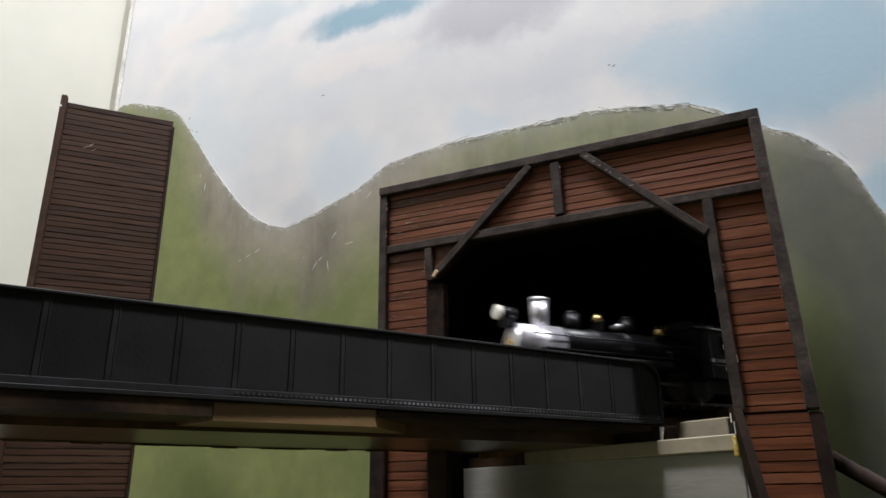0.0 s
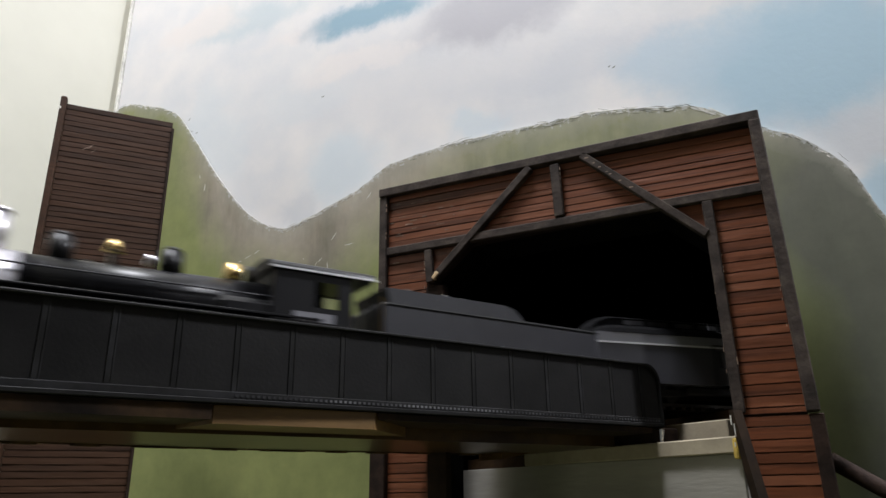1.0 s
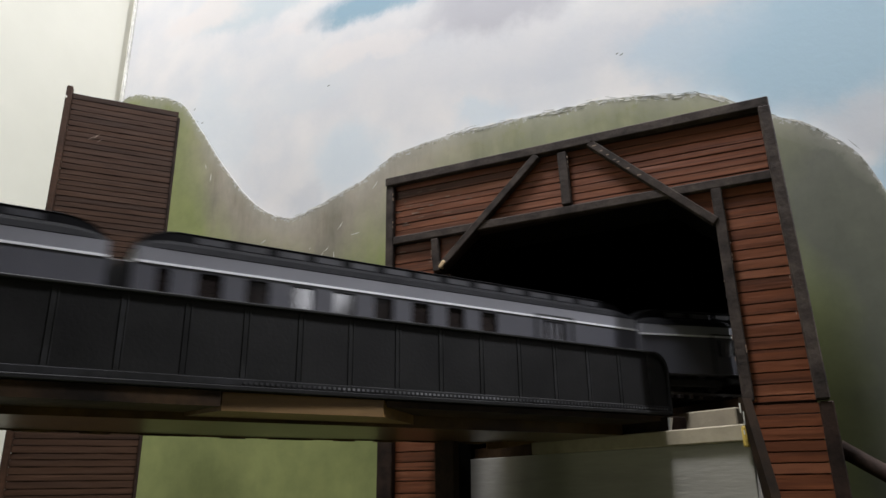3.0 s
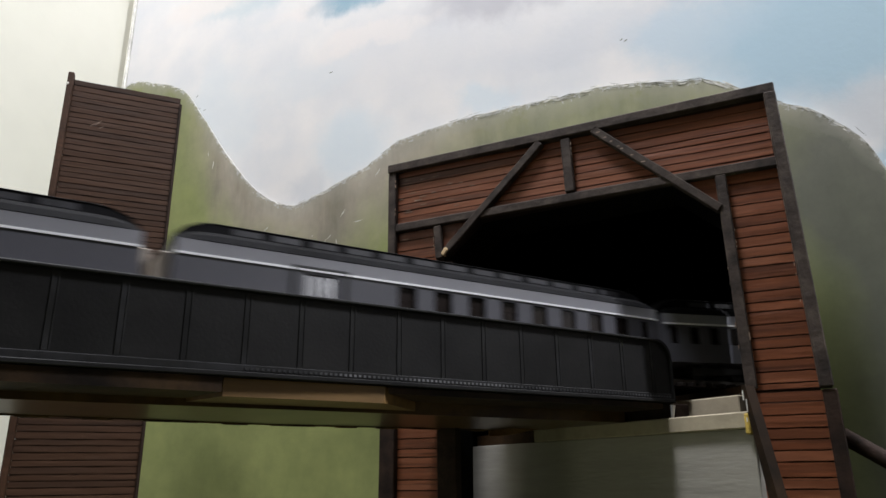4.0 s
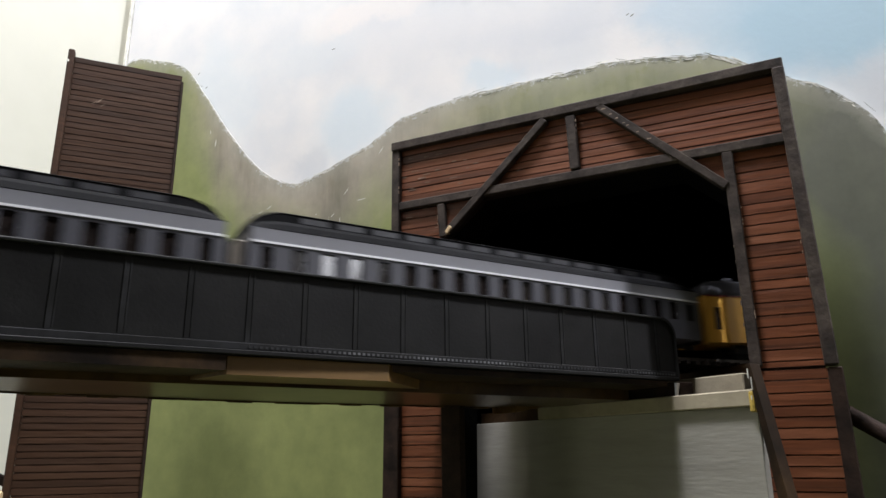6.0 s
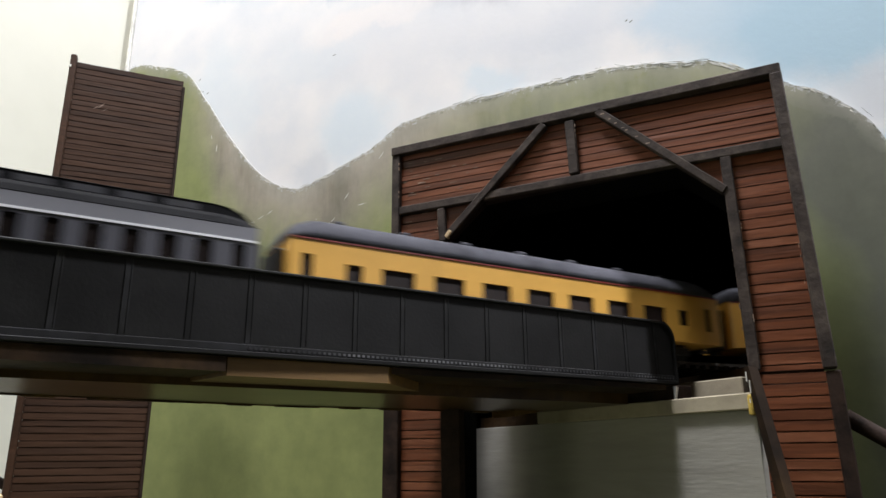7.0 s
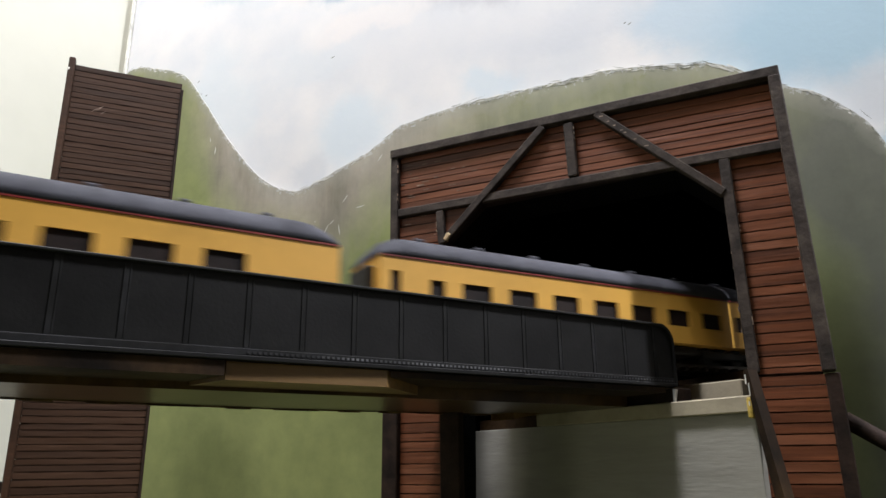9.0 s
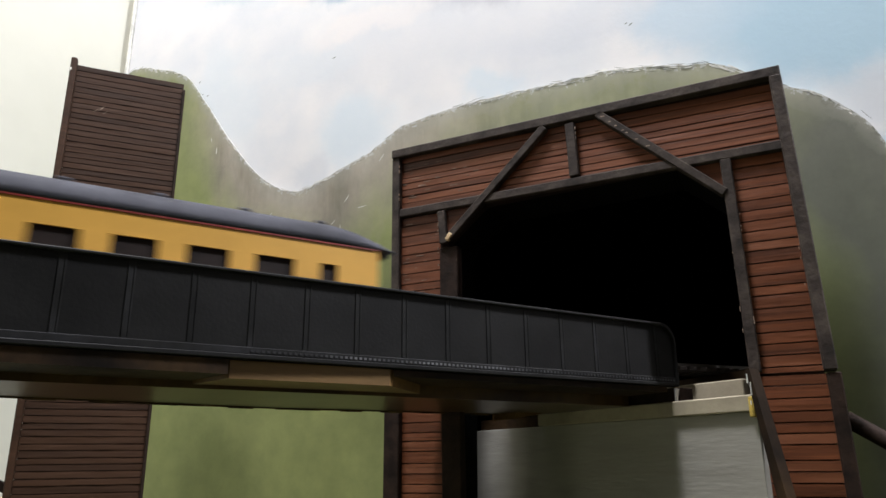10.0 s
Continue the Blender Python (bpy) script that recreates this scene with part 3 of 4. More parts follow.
def build_backdrop():
    """The painted sky sheet and the painted hills on it, with the tunnel cut out."""
    bm = bmesh.new()
    y0, y1 = Y1 - 0.004, Y1 - 0.0005
    z0, z1 = -0.60, 0.80
    box(bm, -0.3335, HX0, y0, y1, z0, z1)
    box(bm, HX1, 0.95, y0, y1, z0, z1)
    box(bm, HX0, HX1, y0, y1, HZ, z1)
    tagged(part("sky_backdrop", bm, M_SKY), "painted sky backdrop sheet, pale blue with white clouds", "backdrop", kind="structure")
    bm = bmesh.new()
    uvl = bm.loops.layers.uv.new("UVMap")
    top = crest()
    yf, yb = Y1 - 0.0062, Y1 - 0.0045
    fronts = []
    for (xa, za), (xb, zb) in zip(top, top[1:]):
        low = HZ if (HX0 <= (xa + xb) / 2 <= HX1) else -0.60
        steps = [0, 0.01, 0.03, 0.06, 0.1]
        for k in range(len(steps)):
            da = steps[k]
            db = steps[k + 1] if k + 1 < len(steps) else None
            def zz(z, d):
                return max(low, z - d) if d is not None else low
            q = [(xa, zz(za, da)), (xb, zz(zb, da)), (xb, zz(zb, db)), (xa, zz(za, db))]
            if q[0][1] - q[3][1] < 1e-5 and q[1][1] - q[2][1] < 1e-5:
                continue
            vs = [bm.verts.new((x, yf, z)) for x, z in q]
            f = bm.faces.new(vs)
            for l, (x, z) in zip(f.loops, q):
                l[uvl].uv = (x, (za if x == xa else zb) - z)
        # the sheet's thickness along the crest
        vs = [bm.verts.new(p) for p in ((xa, yf, za), (xa, yb, za), (xb, yb, zb), (xb, yf, zb))]
        f = bm.faces.new(vs)
        for l in f.loops:
            l[uvl].uv = (xa, 0.0)
    bmesh.ops.remove_doubles(bm, verts=bm.verts, dist=1e-6)
    me = bpy.data.meshes.new("painted_hills")
    bm.to_mesh(me)
    bm.free()
    hills = tagged(piece("painted_hills", me, M_HILL), "hills painted olive green and grey on the backdrop", "backdrop", kind="structure")
    scratches(hills, top, yf)
    # the sheet's pale cut edge
    tagged(part("trim", boxed(-0.3375, -0.3345, Y1 - 0.006, Y1 - 0.0005, -0.60, 0.80), M_WHITE), "thin white edge strip of the sky sheet", "trim", kind="structure")


# ---- the timber portal ----
BOARD_MESHES = {}


def board_mesh(w, h, t):
    """A horizontal board with a sloped lower lip; shared by all boards of one size."""
    key = (round(w, 4), round(h, 4), t)
    if key not in BOARD_MESHES:
        bm = bmesh.new()
        prof = [(0, 0.0), (-t, 0.0001), (-t * 0.99, h * 0.5), (-t * 0.96, h - 0.0001), (0, h)]
        n = 6
        rings = []
        for i in range(n + 1):
            x = w * (i / n - 0.5)
            wob = 0.00011 * math.sin(i * 2.3 + w * 900 + h * 5000)
            rings.append([bm.verts.new((x, y - (wob if y < 0 else 0), z + wob * 0.7)) for y, z in prof])
        for r0, r1 in zip(rings, rings[1:]):
            for k in range(5):
                bm.faces.new((r0[k], r0[(k + 1) % 5], r1[(k + 1) % 5], r1[k]))
        bm.faces.new(rings[0])
        bm.faces.new(rings[-1][::-1])
        bmesh.ops.recalc_face_normals(bm, faces=bm.faces)
        me = bpy.data.meshes.new("board")
        bm.to_mesh(me)
        bm.free()
        BOARD_MESHES[key] = me
    return BOARD_MESHES[key]


def boards(parent, x0, x1, z0, z1, pitch, y, material, rng, jitter=0.16, gap=0.00055):
    z = z1
    while z > z0 + 0.002:
        h = round(pitch * (1 + rng.choice((-jitter, 0, 0, jitter))), 4)
        h = min(h, z - z0)
        me = board_mesh(x1 - x0, h - gap, 0.0008)
        piece("board", me, material, parent, at=pose((x0 + x1) / 2, y + rng.uniform(-0.0001, 0.0001), z - h + gap / 2, 0, rng.uniform(-0.12, 0.12), 0))
        z -= h


def build_portal():
    rng = random.Random(4)
    p = empty("tunnel_portal", pose(0, 0.0045, 0), "tall brown timber tunnel portal with weathered framing and diagonal braces", "tunnel portal")
    y0, y1 = 0.0, 0.004
    # plywood backing with the opening cut out
    bm = bmesh.new()
    back = [(0.003, -0.30), (0.0365, -0.30), (0.0425, 0.068), (0.0675, 0.0895), (0.186, 0.0935), (0.2125, 0.070), (0.2135, -0.30), (0.2470, -0.30), (0.2440, 0.136), (0.006, 0.133)]
    extrude(back, y0, 0.007, bm)
    part("backing", bm, M_TIMBER_DARK, p, "brown-black backing of the opening")
    boards(p, 0.0075, 0.2415, 0.0945, 0.1330, 0.0047, y0, M_BOARD, rng)
    boards(p, 0.0075, 0.0365, -0.295, 0.0885, 0.0060, y0, M_BOARD, rng)
    boards(p, 0.2155, 0.2450, -0.0275, 0.0915, 0.0059, y0, M_BOARD, rng)
    boards(p, 0.2105, 0.2465, -0.295, -0.0285, 0.0063, y0 - 0.002, M_BOARD, rng)
    for tri in ([(0.190, 0.0922), (0.2115, 0.0922), (0.2115, 0.0715)], [(0.0410, 0.0890), (0.0640, 0.0890), (0.0410, 0.0690)]):
        part("corner_board", extrude(tri, y0 - 0.0009, y0), M_BOARD, p)
    # black sleeve added from the opening to the wall, blocks the lamps
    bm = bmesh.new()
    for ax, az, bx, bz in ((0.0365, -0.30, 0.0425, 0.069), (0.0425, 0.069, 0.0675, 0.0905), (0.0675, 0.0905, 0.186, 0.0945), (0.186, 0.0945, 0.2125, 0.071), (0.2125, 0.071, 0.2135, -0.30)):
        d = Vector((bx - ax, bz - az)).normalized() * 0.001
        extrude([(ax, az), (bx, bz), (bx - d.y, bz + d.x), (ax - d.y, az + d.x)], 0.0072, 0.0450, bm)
    part("sleeve", bm, M_BLACK, p, "added black sleeve that keeps light out of the opening")
    f = -0.0045
    part("top_beam", beam(0.002, 0.1350, 0.2470, 0.1380, 0.0062, f - 0.001, 0.003), M_TIMBER, p, "weathered grey-brown top beam")
    part("cross_beam", beam(0.008, 0.0915, 0.2430, 0.0942, 0.0056, f, 0.0), M_TIMBER, p, "weathered grey-brown cross beam")
    part("outer_post", beam(0.0050, 0.1320, 0.0050, -0.0300, 0.0058, f, 0.003), M_TIMBER, p, "weathered corner post")
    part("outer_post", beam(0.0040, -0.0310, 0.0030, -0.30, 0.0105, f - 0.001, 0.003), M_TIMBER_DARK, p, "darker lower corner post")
    part("outer_post", beam(0.2440, 0.1348, 0.2478, -0.0275, 0.0062, f - 0.0025, 0.003), M_TIMBER, p, "weathered corner post")
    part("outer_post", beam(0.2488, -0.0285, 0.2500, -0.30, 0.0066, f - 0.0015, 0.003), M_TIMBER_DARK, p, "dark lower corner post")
    part("inner_post", beam(0.0385, 0.0885, 0.0400, 0.0660, 0.0052, f, 0.0), M_TIMBER, p)
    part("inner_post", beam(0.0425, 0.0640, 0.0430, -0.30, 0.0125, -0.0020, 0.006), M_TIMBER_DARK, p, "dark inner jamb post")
    part("inner_post", beam(0.2130, 0.0915, 0.2140, -0.0265, 0.0058, f, 0.0), M_TIMBER, p)
    part("king_post", beam(0.1270, 0.1320, 0.1280, 0.0965, 0.0060, f - 0.0005, 0.0), M_TIMBER, p)
    part("diagonal_brace", beam(0.1110, 0.1330, 0.0435, 0.0690, 0.0050, f - 0.0010, 0.0), M_TIMBER, p)
    part("diagonal_brace", beam(0.1445, 0.1345, 0.2110, 0.0715, 0.0050, f - 0.0010, 0.0), M_TIMBER, p)
    part("split_end", beam(0.0462, 0.0718, 0.0428, 0.0675, 0.0030, f - 0.0016, f + 0.002), M_RAW, p, "raw broken end of a brace")
    part("log_brace", rodded((0.2520, 0.012, -0.050), (0.335, 0.035, -0.106), 0.0042, 0.0040), M_TIMBER_DARK, p, "dark round log brace", smooth=True)
    chips = bmesh.new()
    spots = [(0.0365, 0.09, 0.03, 0), (0.2105, 0.06, -0.02, 0), (0.2165, 0.06, -0.02, 0), (0.2425, 0.07, -0.01, 0), (0.1248, 0.10, 0.13, 0), (0.1304, 0.10, 0.13, 0), (0.0078, 0.13, 0.095, 0)]
    for x, za, zb, _ in spots:
        for _ in range(5):
            z = rng.uniform(zb, za) if za > zb else rng.uniform(za, zb)
            box(chips, x - rng.uniform(0.0001, 0.0003), x + rng.uniform(0.0001, 0.0003), f - 0.0001, f + 0.001, z, z + rng.uniform(0.0005, 0.0022))
    for k in range(7):
        t = rng.uniform(0.05, 0.5)
        x, z = 0.1445 + (0.2110 - 0.1445) * t - 0.0022, 0.1370 + (0.0715 - 0.1370) * t - 0.0016
        box(chips, x, x + rng.uniform(0.001, 0.0025), f - 0.0011, f, z, z + 0.0006)
    for k in range(46):
        x, z = rng.uniform(0.008, 0.035), rng.uniform(0.03, 0.13)
        if rng.random() < 0.4:
            x, z = rng.uniform(0.008, 0.09), rng.uniform(0.10, 0.118)
        box(chips, x, x + rng.uniform(0.001, 0.006), -0.00096, -0.0005, z, z + rng.uniform(0.0002, 0.0005))
    tagged(part("chipped_paint", chips, M_CHIP, p, "pale worn chips along the edges"), kind="stuff")
    bm = bmesh.new()
    for k in range(8):
        a0, a1 = math.pi * k / 8, math.pi * (k + 1) / 8
        rod(bm, (0.2125 + 0.0022 * math.cos(a0), f - 0.003, -0.0330 + 0.0050 * math.sin(a0)), (0.2125 + 0.0022 * math.cos(a1), f - 0.003, -0.0330 + 0.0050 * math.sin(a1)), 0.00035, seg=6)
    part("wire_loop", bm, M_WHITE, p, "small pale wire loop")
    return p


def build_tower():
    rng = random.Random(9)
    a, b = Vector((-0.195, -0.106, 0)), Vector((-0.1457, -0.0505, 0))
    w = (b - a).length
    m = Matrix.Translation(a) @ Matrix.Rotation(math.atan2(b.y - a.y, b.x - a.x), 4, "Z")
    p = empty("timber_tower", m, "tall dark brown boarded timber tower beside the bridge", "tower")
    top = 0.2015
    part("core", boxed(0.0035, w - 0.001, 0.0, 0.030, -0.30, top - 0.003), M_TIMBER_DARK, p)
    boards(p, 0.0031, w - 0.0005, -0.295, top - 0.001, 0.0041, 0.0, M_BOARD_DARK, rng, 0.08, 0.0004)
    part("corner_post", boxed(-0.0010, 0.0030, -0.0030, 0.004, -0.30, top + 0.0035, 0.0008), M_BOARD_DARK, p, "dark corner post with a chipped top")
    part("edge_strip", boxed(w - 0.0012, w + 0.0008, -0.0022, 0.030, -0.30, top - 0.006, 0.0006), M_TIMBER_DARK, p)
    bm = bmesh.new()
    for x, z in ((0.019, top - 0.0335), (0.0215, top - 0.0325), (0.0225, top - 0.0310), (0.0245, top - 0.0345)):
        sliver(bm, x, z, 0.0045, 0.7, 0.0005, -0.0012)
    tagged(part("paint_scratch", bm, M_CHIP, p, "pale scratch in the paint"), kind="stuff")
    part("chip", boxed(-0.0013, 0.0002, -0.0033, -0.002, top - 0.007, top - 0.005, 0.0003), M_WHITE, p, "bare white chip in the paint")
    part("strut", beam(0.003, -0.083, -0.045, -0.060, 0.0055, 0.004, 0.009), M_TIMBER_DARK, p, "dark sloping strut")
    part("lower_block", boxed(-0.004, 0.000, -0.004, 0.02, -0.30, -0.086, 0.001), M_RAW, p, "raw wood edge")
    return p


# ---- the plate girder bridge ----
L_END, L_LEFT = -0.020, 0.345
G_TOP, G_BOT = 0.0018, -0.0315


def girder(parent, y, facing):
    """One plate girder in the bridge's space; facing is the side of its stiffeners."""
    g = part("girder", girder_plate(y), M_GIRDER, parent, "black riveted plate girder with a rounded end")
    r = 0.010
    for name, z0, z1 in (("top_flange", G_TOP - 0.0012, G_TOP), ("bottom_flange", G_BOT, G_BOT + 0.0018)):
        x0 = L_END + (r if name == "top_flange" else 0.0)
        part(name, boxed(x0, L_LEFT, y - 0.0026, y + 0.0026, z0, z1, 0.0003), M_GIRDER, g)
    # the rounded end cap
    bm = bmesh.new()
    pts = [(L_END + r - r * math.sin(k * math.pi / 16), G_TOP - r + r * math.cos(k * math.pi / 16)) for k in range(9)] + [(L_END, G_BOT + 0.0018)]
    inner = [(x + 0.0011 * (1 if i else 0), z - 0.0012 * (1 if i < 9 else 0)) for i, (x, z) in enumerate(pts)]
    rows = [[bm.verts.new((x, yy, z)) for x, z in ring] for ring in (pts, inner) for yy in (y - 0.0026, y + 0.0026)]
    for ra, rb in ((0, 1), (1, 3), (3, 2), (2, 0)):
        for i in range(len(pts) - 1):
            bm.faces.new((rows[ra][i], rows[ra][i + 1], rows[rb][i + 1], rows[rb][i]))
    part("end_flange", bm, M_GIRDER, g)
    # stiffeners: paired angles
    rib = bmesh.new()
    for dx in (-0.0014, 0.0006):
        box(rib, dx, dx + 0.0005, min(0, facing * 0.0009), max(0, facing * 0.0009), G_BOT + 0.0018, G_TOP - 0.0012)
    box(rib, -0.0012, 0.0012, min(0, facing * 0.0007), max(0, facing * 0.0007), G_BOT + 0.0018, G_TOP - 0.0012)
    me = bpy.data.meshes.new("stiffener")
    rib.to_mesh(me)
    rib.free()
    x = -0.0065
    while x < L_LEFT - 0.01:
        piece("stiffener", me, M_RIB, g, at=pose(x, y, 0))
        x += 0.0217
    # rivets along the lower angle
    bm = bmesh.new()
    x = L_END + 0.003
    while x < 0.21:
        bmesh.ops.create_cube(bm, size=1.0, matrix=Matrix.LocRotScale((x, y + facing * 0.0013, G_BOT + 0.0031), None, (0.0011, 0.0004, 0.0009)))
        x += 0.0021
    tagged(part("rivets", bm, M_RIVET, g, "worn rivet row"), kind="stuff")
    part("lower_angle", boxed(L_END, L_LEFT, min(y, y + facing * 0.0012), max(y, y + facing * 0.0012), G_BOT + 0.0018, G_BOT + 0.0046, 0.0003), M_RIB, g)


def girder_plate(y):
    r = 0.010
    out = [(L_END + r - r * math.sin(k * math.pi / 16), G_TOP - r + r * math.cos(k * math.pi / 16)) for k in range(9)]
    out += [(L_END, G_BOT), (L_LEFT, G_BOT), (L_LEFT, G_TOP)]
    return extrude(out, y - 0.0006, y + 0.0006)


def build_bridge():
    p = empty("girder_bridge", BRIDGE, "black plate girder railway bridge on a brown wooden deck", "bridge")
    girder(p, 0.0, 1)
    girder(p, -2 * OFF, -1)
    part("deck", boxed(L_END, L_LEFT, -2 * OFF + 0.003, -0.003, -0.0262, -0.0215, 0.0004), M_DECK, p, "brown wooden deck")
    # wooden subroadbed boards below the girders
    flat = Matrix(((1, 0, 0, 0), (0, 0, -1, 0), (0, 1, 0, 0), (0, 0, 0, 1)))
    for name, outline, z0, z1, mm, label in (
            ("subroadbed", [(-0.0128, 0.028), (L_LEFT, 0.028), (L_LEFT, 0.085), (0.16, 0.115), (-0.0128, 0.109)], -0.0400, -0.0317, M_OLIVE, "olive-brown board under the bridge"),
            ("tan_board", [(0.122, 0.027), (0.224, 0.027), (0.217, 0.001), (0.152, -0.0005)], -0.0385, -0.0318, M_TAN, "tan stained wood patch"),
            ("dark_board", [(0.2245, 0.027), (L_LEFT, 0.027), (L_LEFT, -0.001), (0.2180, -0.001)], -0.0372, -0.0318, M_DARKWOOD, "dark stained board"),
            ("dark_board", [(-0.0128, 0.027), (0.121, 0.027), (0.150, 0.000), (-0.0128, 0.000)], -0.0345, -0.0318, M_DARKWOOD, "dark stained board")):
        bm = extrude(outline, z0, z1)
        bm.transform(flat)
        part(name, bm, mm, p, label)
    bm = bmesh.new()
    far = [(L_LEFT, 0.0851), (0.16, 0.1151), (-0.0128, 0.1091)]
    for (xa, ya), (xb, yb) in zip(far, far[1:]):
        n = 14
        for k in range(n):
            xs, ys = [xa + (xb - xa) * (k + q) / n for q in (0, 1)], [ya + (yb - ya) * (k + q) / n for q in (0, 1)]
            drop = 0.0408 + 0.0003 * math.sin(k * 2.7 + xa * 40)
            a = [bm.verts.new((x, -y - dy, z)) for x, y in zip(xs, ys) for dy in (0, 0.0022) for z in (-0.0320, -drop)]
            for f in ((0, 1, 5, 4), (2, 6, 7, 3), (1, 3, 7, 5), (0, 4, 6, 2), (0, 2, 3, 1), (4, 5, 7, 6)):
                bm.faces.new([a[i] for i in f])
    part("edge_lip", bm, M_LIP, p, "dark blotched edge strip along the board")
    bm = extrude([(-0.004, -0.0401), (0.018, -0.0401), (0.018, -0.0440)], -0.116, -0.092)
    part("wood_shim", bm, M_TAN, p, "tan wooden wedge")
    return p


def build_abutment():
    m = BRIDGE @ pose(-0.016, 0, 0)
    p = empty("bridge_abutment", m, "grey card bridge abutment with a beige coping strip", "abutment")
    part("face", boxed(-0.004, 0.0, -0.192, 0.0490, -0.30, -0.0474, 0.0003), M_GREYBOARD, p)
    part("coping", boxed(-0.005, 0.0026, -0.110, 0.0490, -0.0473, -0.0395, 0.0006), M_COPING, p, "beige coping strip")
    part("fill", boxed(-0.060, -0.0045, -0.185, 0.0300, -0.30, -0.0400, 0.0), M_DARKWOOD, p)
    bm = extrude([(0.0478, -0.0275), (0.0500, -0.0275), (0.0735, -0.16), (0.0655, -0.16)], -0.0040, 0.0030)
    bm.transform(Matrix(((0, 1, 0, 0), (1, 0, 0, 0), (0, 0, 1, 0), (0, 0, 0, 1))))
    part("side_strut", bm, M_DARKWOOD, p, "dark leaning strut at the corner")
    part("bridge_seat", boxed(-0.012, -0.001, -0.060, 0.004, -0.0394, -0.0322, 0.0004), M_TIMBER_DARK, p)
    part("backwall", boxed(-0.055, -0.029, -0.075, 0.0225, -0.0394, -0.0280, 0.0006), M_COPING, p, "beige block behind the coping")
    part("glue", boxed(-0.003, 0.0032, 0.0470, 0.0496, -0.0500, -0.0405, 0.0006), M_GLUE, p, "dried yellow glue")
    for ya, za, zb in ((0.0482, -0.0345, -0.0300), (0.0496, -0.0400, -0.0340), (0.0487, -0.0445, -0.0425)):
        part("paint_chip", boxed(0.0029, 0.0034, ya, ya + 0.0005, za, zb), M_WHITE, p)
    part("track_pin", rodded((0.0010, 0.0035, -0.0394), (0.0005, 0.0040, -0.0330), 0.0008, 0.0014, 8), M_BRIGHT, p, "small shiny pin")
    return p


def sweep(offsets, s0, s1, step, name, material, parent, zs):
    bm = bmesh.new()
    last = None
    n = int((s1 - s0) / step)
    for i in range(n + 1):
        s = s0 + (s1 - s0) * i / n
        q, h = track(s)
        side = Vector((-math.sin(h), math.cos(h), 0))
        ring = [bm.verts.new((q + side * o) + Vector((0, 0, z))) for o, z in zip(offsets, zs)]
        if last:
            k = len(ring)
            for j in range(k):
                bm.faces.new((last[j], last[(j + 1) % k], ring[(j + 1) % k], ring[j]))
        else:
            bm.faces.new(ring)
        last = ring
    bm.faces.new(last[::-1])
    return part(name, bm, material, parent)


def build_track():
    p = empty("railway_track", pose(0, 0, 0), "weathered model railway track on black ties", "track")
    s0, s1 = -2.75, 2.95
    for o in (-0.0083, 0.0083):
        sweep([o - 0.0005, o + 0.0005, o + 0.0005, o - 0.0005], s0, s1, 0.03, "rail", M_RAIL, p, [RAIL - 0.0022, RAIL - 0.0022, RAIL, RAIL])
    tie = boxed(-0.0014, 0.0014, -0.015, 0.015, -0.0045, -0.0023, 0.0002)
    me = bpy.data.meshes.new("tie")
    tie.to_mesh(me)
    tie.free()
    bm = bmesh.new()
    s = s0
    while s < s1:
        q, h = track(s)
        if -0.30 < s < 0.70:
            piece("tie", me, M_TIE, p, at=pose(q.x, q.y, RAIL, 0, 0, math.degrees(h)))
        else:
            bmesh.ops.create_cube(bm, size=1.0, matrix=Matrix.Translation(q + Vector((0, 0, RAIL - 0.0034))) @ Matrix.Rotation(h, 4, "Z") @ Matrix.Diagonal((0.0028, 0.030, 0.0022, 1)))
        s += 0.0075
    tagged(part("far_ties", bm, M_TIE, p), kind="stuff")
    for a, b in ((s0, L_END - 0.055), (L_LEFT + 0.001, s1)):
        sweep([-0.03, 0.03, 0.03, -0.03], a, b, 0.03, "roadbed_board", M_DECK, p, [RAIL - 0.018, RAIL - 0.018, RAIL - 0.0046, RAIL - 0.0046])


def build_bench():
    """The layout's table and the trestle bents under the track that leads away."""
    p = empty("layout_table", pose(0, 0, 0), "dark green painted plywood layout table on square legs", "table")
    x0, x1, y0, y1, z = X0 + 0.005, 0.46, -3.3, 0.047, -0.30
    part("tabletop", boxed(x0, x1, y0, y1, z - 0.018, z, 0.001), M_TABLE, p)
    for y in (-3.2, -2.1, -1.05, -0.02):
        for x in (x0 + 0.04, x1 - 0.04):
            part("leg", boxed(x - 0.022, x + 0.022, y - 0.022, y + 0.022, FLOOR_Z, z - 0.018, 0.002), M_RAW, p)
    first = None
    s = 0.40
    top = RAIL - 0.018
    while s < 2.9:
        q, h = track(s)
        m = pose(q.x, q.y, z, 0, 0, math.degrees(h))
        if first is None:
            first = empty("trestle_bent", m, "dark brown timber trestle bent under the track", "trestle", "trestle bents")
            part("cap", boxed(-0.005, 0.005, -0.032, 0.032, top - z - 0.010, top - z, 0.0006), M_TIMBER_DARK, first)
            part("sill", boxed(-0.005, 0.005, -0.055, 0.055, 0.0, 0.009, 0.0006), M_TIMBER_DARK, first)
            for ya, yb in ((-0.05, -0.026), (-0.018, -0.010), (0.018, 0.010), (0.05, 0.026)):
                part("post", rodded((0, ya, 0.009), (0, yb, top - z - 0.010), 0.0042, seg=10), M_TIMBER_DARK, first, smooth=True)
        else:
            copy_thing(first, m)
        s += 0.16


# ---- the train; vehicles in their own space: x forward, z from the rail ----
CAR_L, CAR_W = 0.262, 0.035
SILL, EAVE, ROOF = 0.0095, 0.0375, 0.0498


